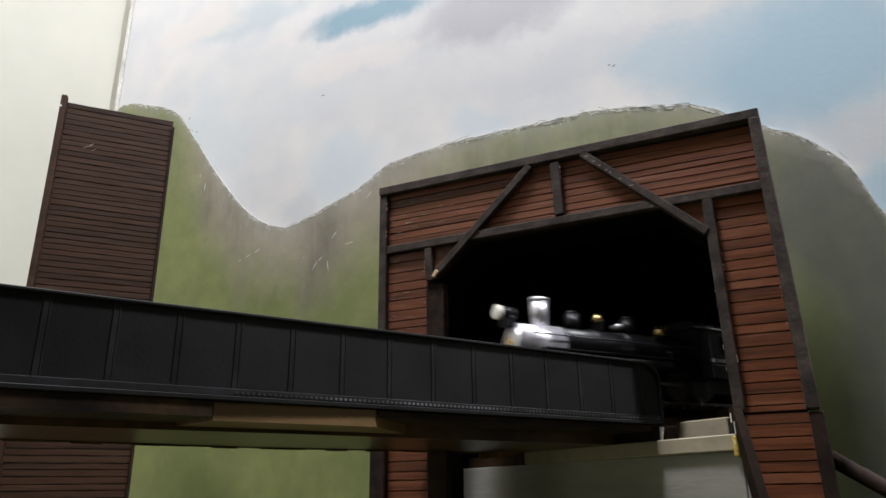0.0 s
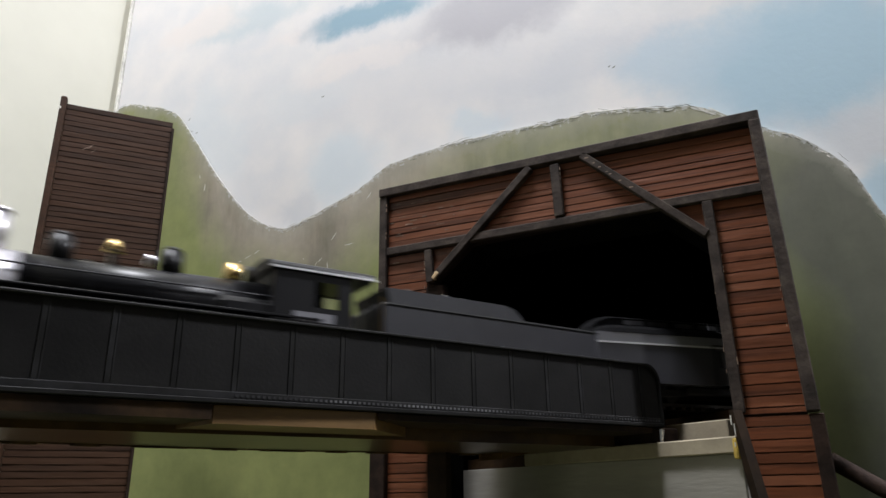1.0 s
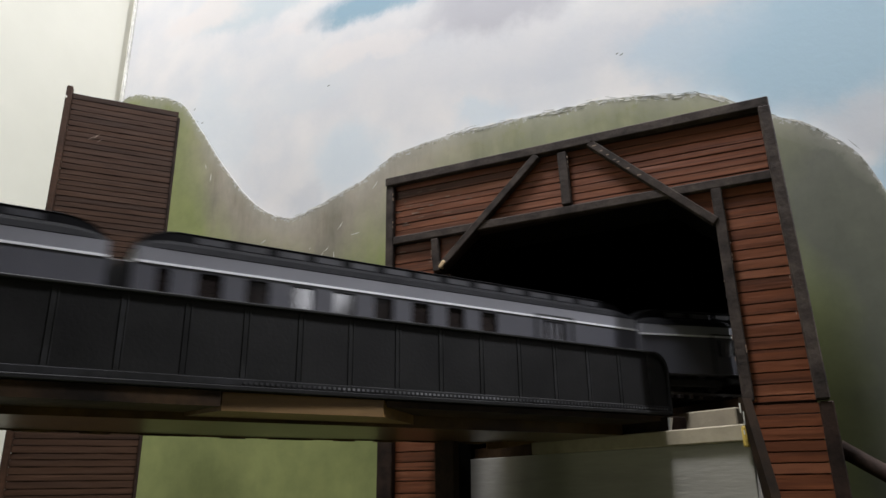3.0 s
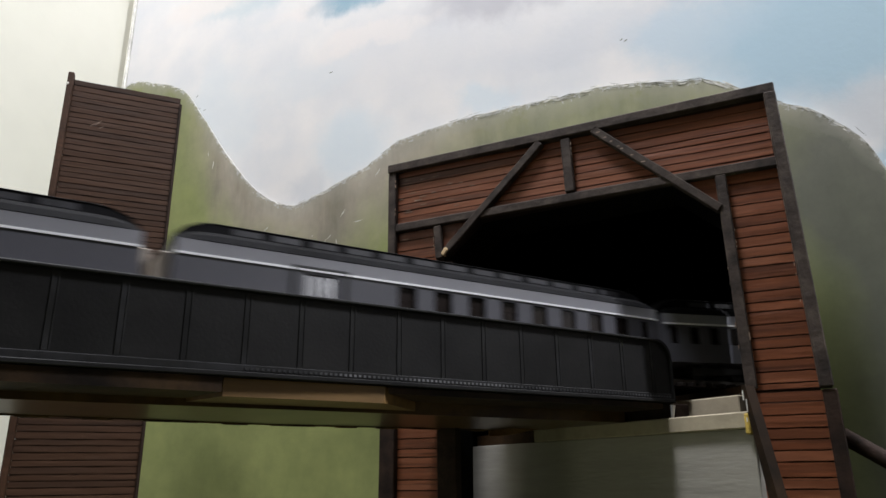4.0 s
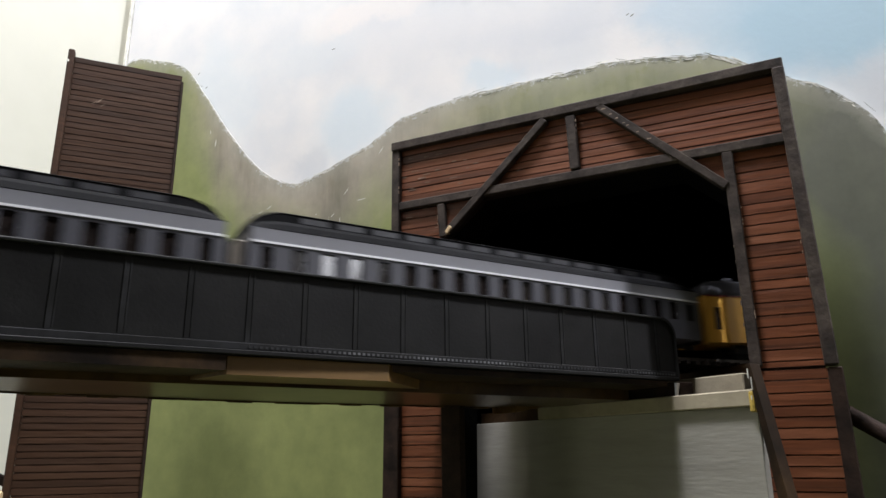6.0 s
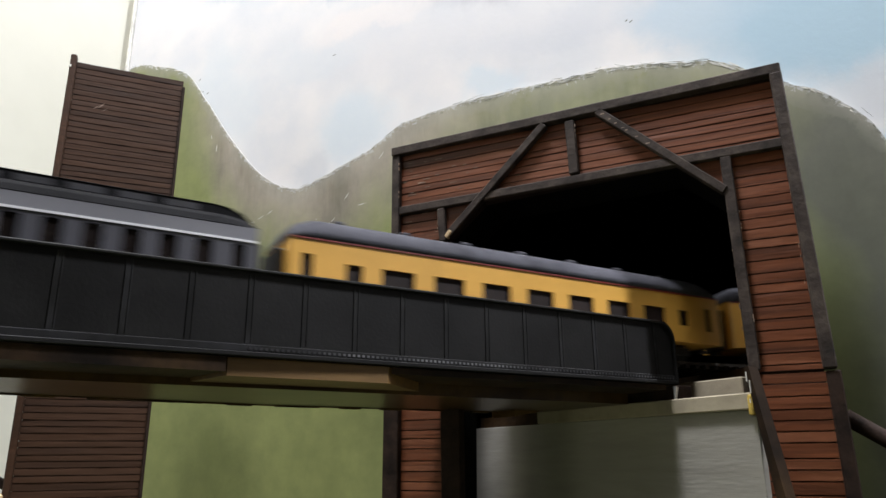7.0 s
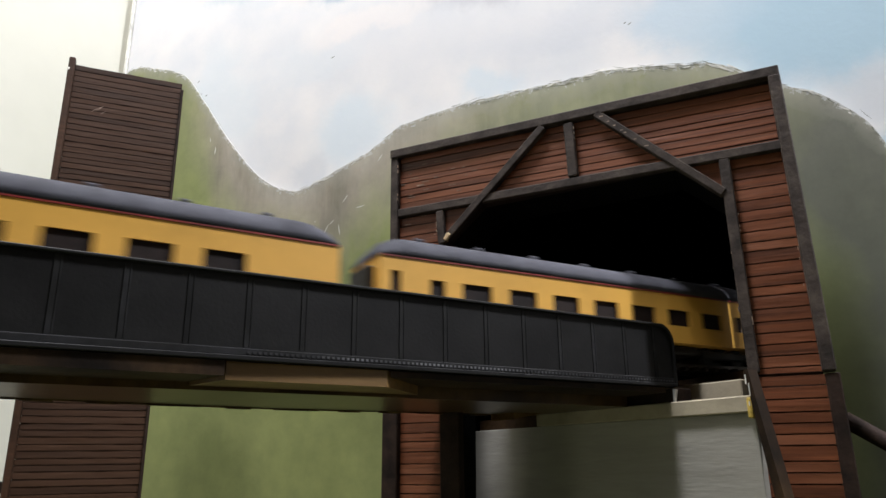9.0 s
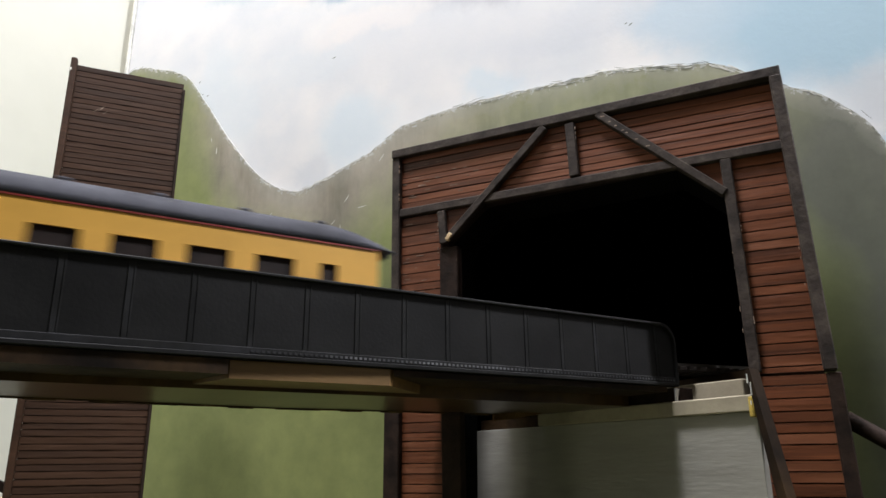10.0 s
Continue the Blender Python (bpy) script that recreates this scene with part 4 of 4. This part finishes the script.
def roof_profile(kind):
    h = CAR_W / 2 + 0.0006
    rise = ROOF - EAVE
    if kind == "arch":
        return [(h * math.cos(a), EAVE + rise * math.sin(a) ** 0.9) for a in [math.pi * k / 14 for k in range(15)]]
    lo = EAVE + rise * 0.45
    c = h * 0.60
    return [(h, EAVE), (h * 0.93, EAVE + rise * 0.22), (h * 0.80, lo - 0.0008), (c, lo), (c, ROOF - 0.0030), (c * 1.04, ROOF - 0.0026), (c * 0.6, ROOF - 0.0008), (0, ROOF),
            (-c * 0.6, ROOF - 0.0008), (-c * 1.04, ROOF - 0.0026), (-c, ROOF - 0.0030), (-c, lo), (-h * 0.80, lo - 0.0008), (-h * 0.93, EAVE + rise * 0.22), (-h, EAVE)]


def car_roof(kind, hood=0.0):
    """A roof whose ends round down to the eaves; a hood runs out in a straight wedge at the rear."""
    bm = bmesh.new()
    prof = roof_profile(kind)
    L = CAR_L / 2 + 0.0005
    end = 0.016
    rings = []
    rear = [(-L, 0.10), (-L + end * 0.10, 0.42), (-L + end * 0.35, 0.74), (-L + end * 0.7, 0.94), (-L + end, 1.0)]
    if hood:
        rear = [(-L - hood, 0.10), (-L - hood + 0.003, 0.24), (-L + 0.006, 0.55), (-L + 0.016, 0.86), (-L + 0.026, 1.0)]
    for x, f in rear + [(0, 1.0), (L - end, 1.0), (L - end * 0.7, 0.94), (L - end * 0.35, 0.74), (L - end * 0.10, 0.42), (L, 0.10)]:
        rings.append([bm.verts.new((x, y * (0.93 + 0.07 * f), EAVE + (z - EAVE) * f)) for y, z in prof])
    for a, b in zip(rings, rings[1:]):
        for k in range(len(prof) - 1):
            bm.faces.new((a[k], a[k + 1], b[k + 1], b[k]))
        bm.faces.new((a[-1], a[0], b[0], b[-1]))
    bm.faces.new(rings[0])
    bm.faces.new(rings[-1][::-1])
    return bm


def wall_with_openings(openings, z0, z1, y, th, x0, x1):
    """One connected side sheet with holes cut through; openings are (x0, x1, z0, z1)."""
    bm = bmesh.new()
    ya, yb = sorted((y, y - math.copysign(th, y)))
    xs = sorted({x0, x1, *(v for o in openings for v in o[:2])})
    zs = sorted({z0, z1, *(v for o in openings for v in o[2:])})
    verts = {}

    def v(i, k, yy):
        if (i, k, yy) not in verts:
            verts[i, k, yy] = bm.verts.new((xs[i], yy, zs[k]))
        return verts[i, k, yy]

    def solid(i, k):
        if not (0 <= i < len(xs) - 1 and 0 <= k < len(zs) - 1):
            return False
        cx, cz = (xs[i] + xs[i + 1]) / 2, (zs[k] + zs[k + 1]) / 2
        return not any(a < cx < b and c < cz < d for a, b, c, d in openings)

    for i in range(len(xs) - 1):
        for k in range(len(zs) - 1):
            if not solid(i, k):
                continue
            for yy in (ya, yb):
                bm.faces.new((v(i, k, yy), v(i + 1, k, yy), v(i + 1, k + 1, yy), v(i, k + 1, yy)))
            for di, dk, a, b in ((-1, 0, (i, k), (i, k + 1)), (1, 0, (i + 1, k), (i + 1, k + 1)), (0, -1, (i, k), (i + 1, k)), (0, 1, (i, k + 1), (i + 1, k + 1))):
                if not solid(i + di, k + dk):
                    bm.faces.new((v(*a, ya), v(*b, ya), v(*b, yb), v(*a, yb)))
    return bm


def truck(parent, x, wheel_r=0.0052, n=2, gauge=0.0083, spread=0.026):
    t = part("truck", boxed(x - spread / 2 - 0.005, x + spread / 2 + 0.005, -0.0115, -0.0095, 0.003, 0.0075, 0.0006), M_UNDER, parent, "black truck with two axles")
    part("side_frame", boxed(x - spread / 2 - 0.005, x + spread / 2 + 0.005, 0.0095, 0.0115, 0.003, 0.0075, 0.0006), M_UNDER, t)
    part("bolster", boxed(x - 0.004, x + 0.004, -0.0095, 0.0095, 0.004, 0.0094, 0.0004), M_UNDER, t)
    for k in range(n):
        wx = x + spread * (k / (n - 1) - 0.5) if n > 1 else x
        bm = bmesh.new()
        for sgn in (-1, 1):
            rod(bm, (wx, sgn * 0.0070, wheel_r), (wx, sgn * 0.0090, wheel_r), wheel_r, seg=20)
        rod(bm, (wx, -0.0093, wheel_r), (wx, 0.0093, wheel_r), 0.001, seg=8)
        part("wheelset", bm, M_UNDER, t, "blackened wheelset", smooth=False)


def car(name, label, group, openings, paint, roof_mat, roof_kind, stripe_mat, upper=None, vents=0, cut=0.0):
    """A passenger car: sides with real openings, dark glazing set back, roof, ends and trucks."""
    p = empty(name, pose(0, 0, 0), label, "train car", group)
    L, h = CAR_L / 2, CAR_W / 2
    xr = -L + cut
    b = part("body", boxed(xr, L, -h + 0.0012, h - 0.0012, SILL, SILL + 0.004, 0.0), paint, p)
    for sgn in (-1, 1):
        part("side", wall_with_openings(openings, SILL, EAVE, sgn * h, 0.0011, xr, L), paint, b)
        part("glazing", boxed(xr + 0.002, L - 0.002, min(sgn * (h - 0.0022), sgn * (h - 0.0014)), max(sgn * (h - 0.0022), sgn * (h - 0.0014)), SILL + 0.0045, EAVE - 0.0008), M_GLASS if upper else M_DARKPANE, b, "dark window glazing")
        y = sgn * (h + 0.0002)
        for z0, z1, mm in stripe_mat:
            part("stripe", boxed(xr + 0.0004, L - 0.0004, y - 0.0004, y + 0.0004, z0, z1), mm, b, "thin painted stripe")
    for sgn, x in ((-1, xr + 0.0006), (1, L - 0.0006)):
        part("end_wall", boxed(x - 0.0006, x + 0.0006, -h + 0.0012, h - 0.0012, SILL + 0.004, EAVE, 0.0), paint, b)
        pale = upper and sgn > 0
        part("diaphragm", boxed(min(x, x + sgn * 0.0046), max(x, x + sgn * 0.0046), -0.0098, 0.0098, SILL, 0.0335, 0.0006), M_DIAPH if pale else M_UNDER, p, "tan folded corridor connection" if pale else "black folded corridor connection")
    if cut:
        for sgn in (-1, 1):
            part("platform_post", rodded((-L + 0.001, sgn * (h - 0.001), SILL), (-L + 0.001, sgn * (h - 0.001), EAVE), 0.0005, seg=8), M_UNDER, p)
        part("platform_rail", boxed(-L, -L + 0.001, -h + 0.001, h - 0.001, SILL, SILL + 0.009), M_UNDER, p, "black open platform rail")
        part("platform_floor", boxed(-L, xr, -h + 0.001, h - 0.001, SILL - 0.001, SILL), M_UNDER, p)
    part("roof", car_roof(roof_kind, 0.002 if cut else 0.0), roof_mat, p, smooth=(roof_kind == "arch"))
    for k in range(vents):
        x = -L + CAR_L * (k + 0.8) / (vents + 0.6)
        part("roof_vent", boxed(x - 0.0025, x + 0.0025, -0.0022, 0.0022, ROOF - 0.003, ROOF + 0.0027, 0.0008), roof_mat, p)
    part("underframe", boxed(-L + 0.06, L - 0.06, -0.012, 0.012, 0.0045, SILL - 0.0004, 0.0008), M_UNDER, p)
    for sgn in (-1, 1):
        truck(p, sgn * (L - 0.038))
        part("coupler", boxed(min(sgn * L, sgn * (L + 0.0062)), max(sgn * L, sgn * (L + 0.0062)), -0.0012, 0.0012, 0.0072, 0.0092), M_UNDER, p)
    return p


def row(x0, x1, n, w, z0, z1):
    return [(x0 + (x1 - x0) * k / max(1, n - 1) - w / 2, x0 + (x1 - x0) * k / max(1, n - 1) + w / 2, z0, z1) for k in range(n)]


WZ0, WZ1 = 0.0200, 0.0300
RED = [(EAVE - 0.0008, EAVE - 0.0001, M_RED)]
GREY_ST = [(0.0311, 0.0320, M_SILVER)]


def barred(p, x0, x1):
    """Bars across a baggage door's window, on both sides."""
    for sgn in (-1, 1):
        y = sgn * (CAR_W / 2 - 0.0008)
        n = 4
        for k in range(1, n):
            x = x0 + (x1 - x0) * k / n
            part("window_bar", boxed(x - 0.0006, x + 0.0006, y - 0.0003, y + 0.0003, WZ0, WZ1), M_CARLIGHT, p)
        y = sgn * (CAR_W / 2 + 0.0004)
        for xa, xb, za, zb in ((x0 - 0.005, x1 + 0.005, WZ1 + 0.0022, WZ1 + 0.0030), (x0 - 0.005, x0 - 0.004, SILL, WZ1 + 0.0022), (x1 + 0.004, x1 + 0.005, SILL, WZ1 + 0.0022)):
            part("door_rail", boxed(xa, xb, y - 0.0004, y + 0.0004, za, zb), M_UNDER, p)


def grey_car(kind):
    L = CAR_L / 2
    if kind == "baggage":
        ops = [(0.034, 0.050, WZ0, WZ1), (-0.061, -0.045, WZ0, WZ1)]
    elif kind == "combine":
        ops = [(0.064, 0.079, WZ0, WZ1)] + row(0.030, -0.103, 8, 0.0098, WZ0, WZ1) + [(-0.123, -0.118, WZ0, WZ1)]
    else:
        ops = [(0.1215, 0.1265, WZ0, WZ1)] + row(0.1105, -0.1105, 18, 0.0066, WZ0, WZ1) + [(-0.1265, -0.1215, WZ0, WZ1)]
    names = {"baggage": ("baggage_car", "two-tone grey baggage car with barred doors and black roof"),
             "combine": ("combine_car", "two-tone grey combine car with baggage door, windows, black roof"),
             "coach": ("passenger_coach", "two-tone grey passenger coach with small windows and black roof")}[kind]
    p = car(names[0], names[1], "grey cars of the train", ops, M_CARGREY, M_ROOF_BLACK, "clerestory", GREY_ST, upper=True)
    for sgn in (-1, 1):
        y = sgn * (CAR_W / 2 + 0.0001)
        part("letterboard", boxed(-L + 0.0004, L - 0.0004, y - 0.0003, y + 0.0003, 0.0321, EAVE - 0.0003), M_CARLIGHT, p, "lighter grey upper band")
    pane = bmesh.new()
    z0 = EAVE + (ROOF - EAVE) * 0.45 + 0.0007
    box(pane, -0.0062, 0.0062, -0.0003, 0.0003, z0, ROOF - 0.0036)
    me = bpy.data.meshes.new("clerestory_window")
    pane.to_mesh(me)
    pane.free()
    for sgn in (-1, 1):
        for k in range(13):
            piece("clerestory_window", me, M_PANE, p, at=pose(-0.102 + 0.017 * k, sgn * (CAR_W / 2 + 0.0006) * 0.601, 0))
    for a, b, *_ in ops:
        if b - a > 0.012:
            barred(p, a, b)
    return p


def yellow_car(kind, cut=0.0):
    if kind == "baggage":
        ops = [(0.048, 0.0535, 0.0170, 0.0305)] + row(0.027, -0.083, 5, 0.0168, WZ0 - 0.001, WZ1 - 0.002)
    else:
        z0, z1 = WZ0 - 0.001, WZ1 - 0.002
        ops = [(0.1210, 0.1259, 0.0170, 0.0305), (0.0983, 0.1060, z0, z1)] + row(0.0808, -0.0782, 7, 0.0163, z0, z1) + [(-0.1054, -0.0976, z0, z1)]
        if not cut:
            ops.append((-0.1245, -0.1195, 0.0170, 0.0305))
    label = "yellow passenger car with grey arched roof and red eave stripe" if kind == "coach" else "yellow lounge car with long blank end and grey roof"
    return car("passenger_coach" if kind == "coach" else "lounge_car", label, "yellow cars of the train", ops, M_YELLOW, M_ROOF_GREY, "arch", RED, vents=7, cut=cut)


def build_locomotive():
    p = empty("steam_locomotive", pose(0, 0, 0), "black steam locomotive with a silver smokebox and brass fittings", "locomotive")
    bz, br = 0.0270, 0.0115
    part("boiler", rodded((-0.042, 0, bz + 0.0005), (0.057, 0, bz), br + 0.0008, br - 0.0003, 32), M_LOCO, p, "satin black boiler", True)
    part("firebox", boxed(-0.046, -0.012, -0.0145, 0.0145, 0.012, bz + 0.003, 0.003), M_LOCO, p)
    sb = part("smokebox", rodded((0.057, 0, bz), (0.084, 0, bz), br + 0.0002, br - 0.0002, 32), M_SMOKEBOX, p, "silver smokebox", True)
    part("smokebox_door", rodded((0.084, 0, bz), (0.0868, 0, bz), br - 0.0012, br - 0.0045, 28), M_SMOKEBOX, sb, smooth=True)
    part("number_plate", rodded((0.0868, 0, bz), (0.0874, 0, bz), 0.0030, seg=16), M_BRASS, sb)
    part("smoke_stack", rodded((0.067, 0, bz + br - 0.001), (0.067, 0, 0.0530), 0.0048, 0.0049, 24), M_SMOKEBOX, p, "silver smoke stack", True)
    part("stack_rim", rodded((0.067, 0, 0.0526), (0.067, 0, 0.0538), 0.0053, 0.0053, 24), M_SMOKEBOX, p, smooth=True)
    for x, r, top in ((0.0445, 0.0046, 0.0490), (0.004, 0.0050, 0.0495)):
        d = part("dome", rodded((x, 0, bz + br - 0.002), (x, 0, top - 0.002), r, r * 0.96, 20), M_LOCO, p, smooth=True)
        part("dome_cap", rodded((x, 0, top - 0.002), (x, 0, top), r * 0.96, r * 0.55, 20), M_LOCO, d, smooth=True)
    part("generator", rodded((0.0125, -0.003, 0.0425), (0.0125, 0.004, 0.0425), 0.0016, seg=14), M_SMOKEBOX, p, "small silver generator", True)
    bell = part("bell", rodded((0.026, 0, 0.0440), (0.026, 0, 0.0490), 0.0036, 0.0018, 16), M_BRASS, p, "brass bell", True)
    part("bell_yoke", boxed(0.0250, 0.0270, -0.0045, 0.0045, 0.0385, 0.0442, 0.0004), M_LOCO, bell)
    part("safety_valve", rodded((-0.0215, 0, 0.0385), (-0.0215, 0, 0.0462), 0.0044, 0.0036, 14), M_BRASS, p, "brass safety valves", True)
    part("whistle", rodded((-0.0275, 0.003, 0.0385), (-0.0275, 0.003, 0.0455), 0.0014, seg=10), M_LOCO, p, smooth=True)
    hl = part("headlight", rodded((0.084, 0, 0.0435), (0.0945, 0, 0.0435), 0.0034, 0.0038, 20), M_LOCO, p, smooth=True)
    part("lens", rodded((0.0945, 0, 0.0435), (0.0952, 0, 0.0435), 0.0030, seg=20), M_LENS, hl, "clear headlight lens")
    part("headlight_rim", rodded((0.0930, 0, 0.0435), (0.0948, 0, 0.0435), 0.0041, seg=20), M_LENS, hl, "pale rim")
    part("headlight_bracket", boxed(0.0845, 0.0920, -0.0025, 0.0025, 0.0355, 0.0405, 0.0005), M_LOCO, hl)
    for x in (0.056, 0.034, 0.012, -0.008, -0.030):
        part("boiler_band", rodded((x, 0, bz), (x + 0.0009, 0, bz), br + 0.0007, seg=32), M_LOCO, p, smooth=True)
    for sgn in (-1, 1):
        part("handrail", rodded((-0.036, sgn * (br + 0.0018), bz + 0.004), (0.080, sgn * (br + 0.0018), bz + 0.004), 0.0004, seg=8), M_TENDER, p)
        part("running_board", boxed(-0.056, 0.076, min(sgn * 0.0105, sgn * 0.0175), max(sgn * 0.0105, sgn * 0.0175), 0.0222, 0.0232, 0.0002), M_LOCO, p)
        part("air_tank", rodded((-0.012, sgn * 0.0150, 0.0190), (0.020, sgn * 0.0150, 0.0190), 0.0028, seg=14), M_LOCO, p, smooth=True)
        part("cylinder", rodded((0.060, sgn * 0.0140, 0.0115), (0.080, sgn * 0.0140, 0.0115), 0.0058, seg=18), M_LOCO, p, smooth=True)
        part("main_rod", boxed(-0.020, 0.062, sgn * 0.0135 - 0.0005, sgn * 0.0135 + 0.0005, 0.0080, 0.0098, 0.0002), M_RAIL, p)
    # cab
    cab = part("cab", boxed(-0.080, -0.034, -0.0153, 0.0153, 0.0140, 0.0160, 0.0003), M_LOCO, p, "black cab with open windows")
    for sgn in (-1, 1):
        y = sgn * 0.0165
        part("cab_side", wall_with_openings([(-0.0635, -0.0525, 0.0280, 0.0395)], 0.014, 0.0440, y, 0.0012, -0.0700, -0.034), M_LOCO, cab)
        part("numeral_bar", boxed(-0.0615, -0.0433, sgn * 0.0167 - 0.0002, sgn * 0.0167 + 0.0002, 0.0215, 0.0255), M_CARLIGHT, cab, "pale lettering bar")
        part("cab_handrail", rodded((-0.0795, sgn * 0.0160, 0.016), (-0.0795, sgn * 0.0160, 0.0432), 0.0004, seg=8), M_LOCO, cab)
    part("cab_front", boxed(-0.0352, -0.0340, -0.0152, 0.0152, 0.0160, 0.0445), M_LOCO, cab)
    bm = bmesh.new()
    prof = [(0.0182 * math.cos(math.pi * k / 12), 0.0432 + 0.0062 * math.sin(math.pi * k / 12)) for k in range(13)]
    r0 = [bm.verts.new((-0.081, y, z)) for y, z in prof]
    r1 = [bm.verts.new((-0.032, y, z)) for y, z in prof]
    for k in range(12):
        bm.faces.new((r0[k], r0[k + 1], r1[k + 1], r1[k]))
    bm.faces.new(r0)
    bm.faces.new(r1)
    bm.faces.new((r0[0], r1[0], r1[-1], r0[-1]))
    part("cab_roof", bm, M_LOCO, cab, smooth=False)
    for sgn in (-1, 1):
        part("roof_edge", boxed(-0.081, -0.032, sgn * 0.0182 - 0.0003, sgn * 0.0182 + 0.0004, 0.0428, 0.0436), M_BRIGHT, cab, "thin bright strip along the roof edge")
    part("frame", boxed(-0.086, 0.088, -0.0060, 0.0060, 0.0060, 0.0215, 0.0006), M_UNDER, p)
    part("pilot_beam", boxed(0.086, 0.090, -0.0155, 0.0155, 0.0105, 0.0145, 0.0004), M_LOCO, p)
    part("pilot", extrude([(0.090, 0.0025), (0.102, 0.0025), (0.092, 0.0105), (0.090, 0.0105)], -0.011, 0.011), M_LOCO, p, "black pilot")
    for x, r in ((-0.040, 0.0085), (-0.020, 0.0085), (0.000, 0.0085), (0.020, 0.0085), (0.070, 0.0045)):
        bm = bmesh.new()
        for sgn in (-1, 1):
            rod(bm, (x, sgn * 0.0070, r), (x, sgn * 0.0095, r), r, seg=26)
        part("driving_wheel" if r > 0.006 else "pilot_wheel", bm, M_UNDER, p)
    return p


def build_tender():
    p = empty("tender", pose(0, 0, 0), "grey-black tender with a high coal bunker and low rear deck", "tender")
    h = 0.0168
    part("tank", boxed(-0.062, 0.070, -h, h, 0.0110, 0.0350, 0.0012), M_TENDER, p)
    bunker = extrude([(-0.012, 0.0350), (0.066, 0.0350), (0.068, 0.0420), (0.000, 0.0420), (-0.006, 0.0405)], -h + 0.0008, h - 0.0008)
    bmesh.ops.recalc_face_normals(bunker, faces=bunker.faces)
    part("bunker", bunker, M_TENDER, p)
    for sgn in (-1, 1):
        y = sgn * (h + 0.0002)
        part("beading", boxed(-0.061, 0.069, y - 0.0004, y + 0.0004, 0.0340, 0.0348), M_UNDER, p)
        part("grab_rail", rodded((0.0700, sgn * (h - 0.001), 0.016), (0.0700, sgn * (h - 0.001), 0.037), 0.0005, seg=8), M_BRASS, p)
    bm = bmesh.new()
    rng = random.Random(3)
    for k in range(60):
        bmesh.ops.create_icosphere(bm, subdivisions=1, radius=rng.uniform(0.0016, 0.003), matrix=Matrix.Translation((rng.uniform(0.004, 0.063), rng.uniform(-0.012, 0.012), 0.0412)))
    tagged(part("coal", bm, M_UNDER, p, "heaped black coal"), kind="stuff")
    part("hatch", rodded((-0.040, 0, 0.0345), (-0.040, 0, 0.0370), 0.005, seg=16), M_UNDER, p)
    for sgn in (-1, 1):
        truck(p, sgn * 0.038, spread=0.022)
    part("drawbar", boxed(0.070, 0.0775, -0.0015, 0.0015, 0.009, 0.011), M_UNDER, p)
    return p


def vehicle_pose(s, half):
    """The pose of a vehicle whose two trucks stand on the track at s + half and s - half."""
    a, _ = track(s + half)
    b, _ = track(s - half)
    c = (a + b) / 2
    h = math.degrees(math.atan2(a.y - b.y, a.x - b.x))
    return pose(c.x, c.y, RAIL, 0, 0, h)


PITCH = 0.2746
FIRST = -0.254
SLACK = [0.0035, 0.007, 0.008, 0.007, 0.0095, 0.012, 0.003, 0.0]   # play in the couplings
TRAIN = []


def build_train():
    TRAIN.append((build_locomotive(), -0.031, 0.030))
    TRAIN.append((build_tender(), -0.186, 0.038))
    kinds = ["baggage", "combine_back", "combine", "coach", "coach", "Y", "B", "Z"]
    made = {}
    for k, kind in enumerate(kinds):
        s = FIRST - PITCH * (k + 0.5) + SLACK[k]
        turned = kind.endswith("_back")
        kind = kind.replace("_back", "")
        if kind in made:
            ob = copy_thing(made[kind], pose(0, 0, 0))
        elif kind == "Y":
            ob = made[kind] = yellow_car("coach")
            s -= 0.0042
        elif kind == "Z":
            ob = tagged(yellow_car("coach", 0.0065), "yellow observation car with open rear platform and grey roof")
            s -= 0.0056
        elif kind == "B":
            ob = made[kind] = yellow_car("baggage")
        else:
            ob = made[kind] = grey_car(kind)
        TRAIN.append((ob, s, (CAR_L / 2 - 0.038) * (-1 if turned else 1)))


def motions():
    """The train runs past at an even speed."""
    for ob, s0, half in TRAIN:
        walk(ob, [(t / 5, vehicle_pose(s0 + SPEED * t / 5, half)) for t in range(51)])


build_room()
build_backdrop()
build_bridge()
build_abutment()
build_track()
build_bench()
build_train()
build_portal()
build_tower()
motions()
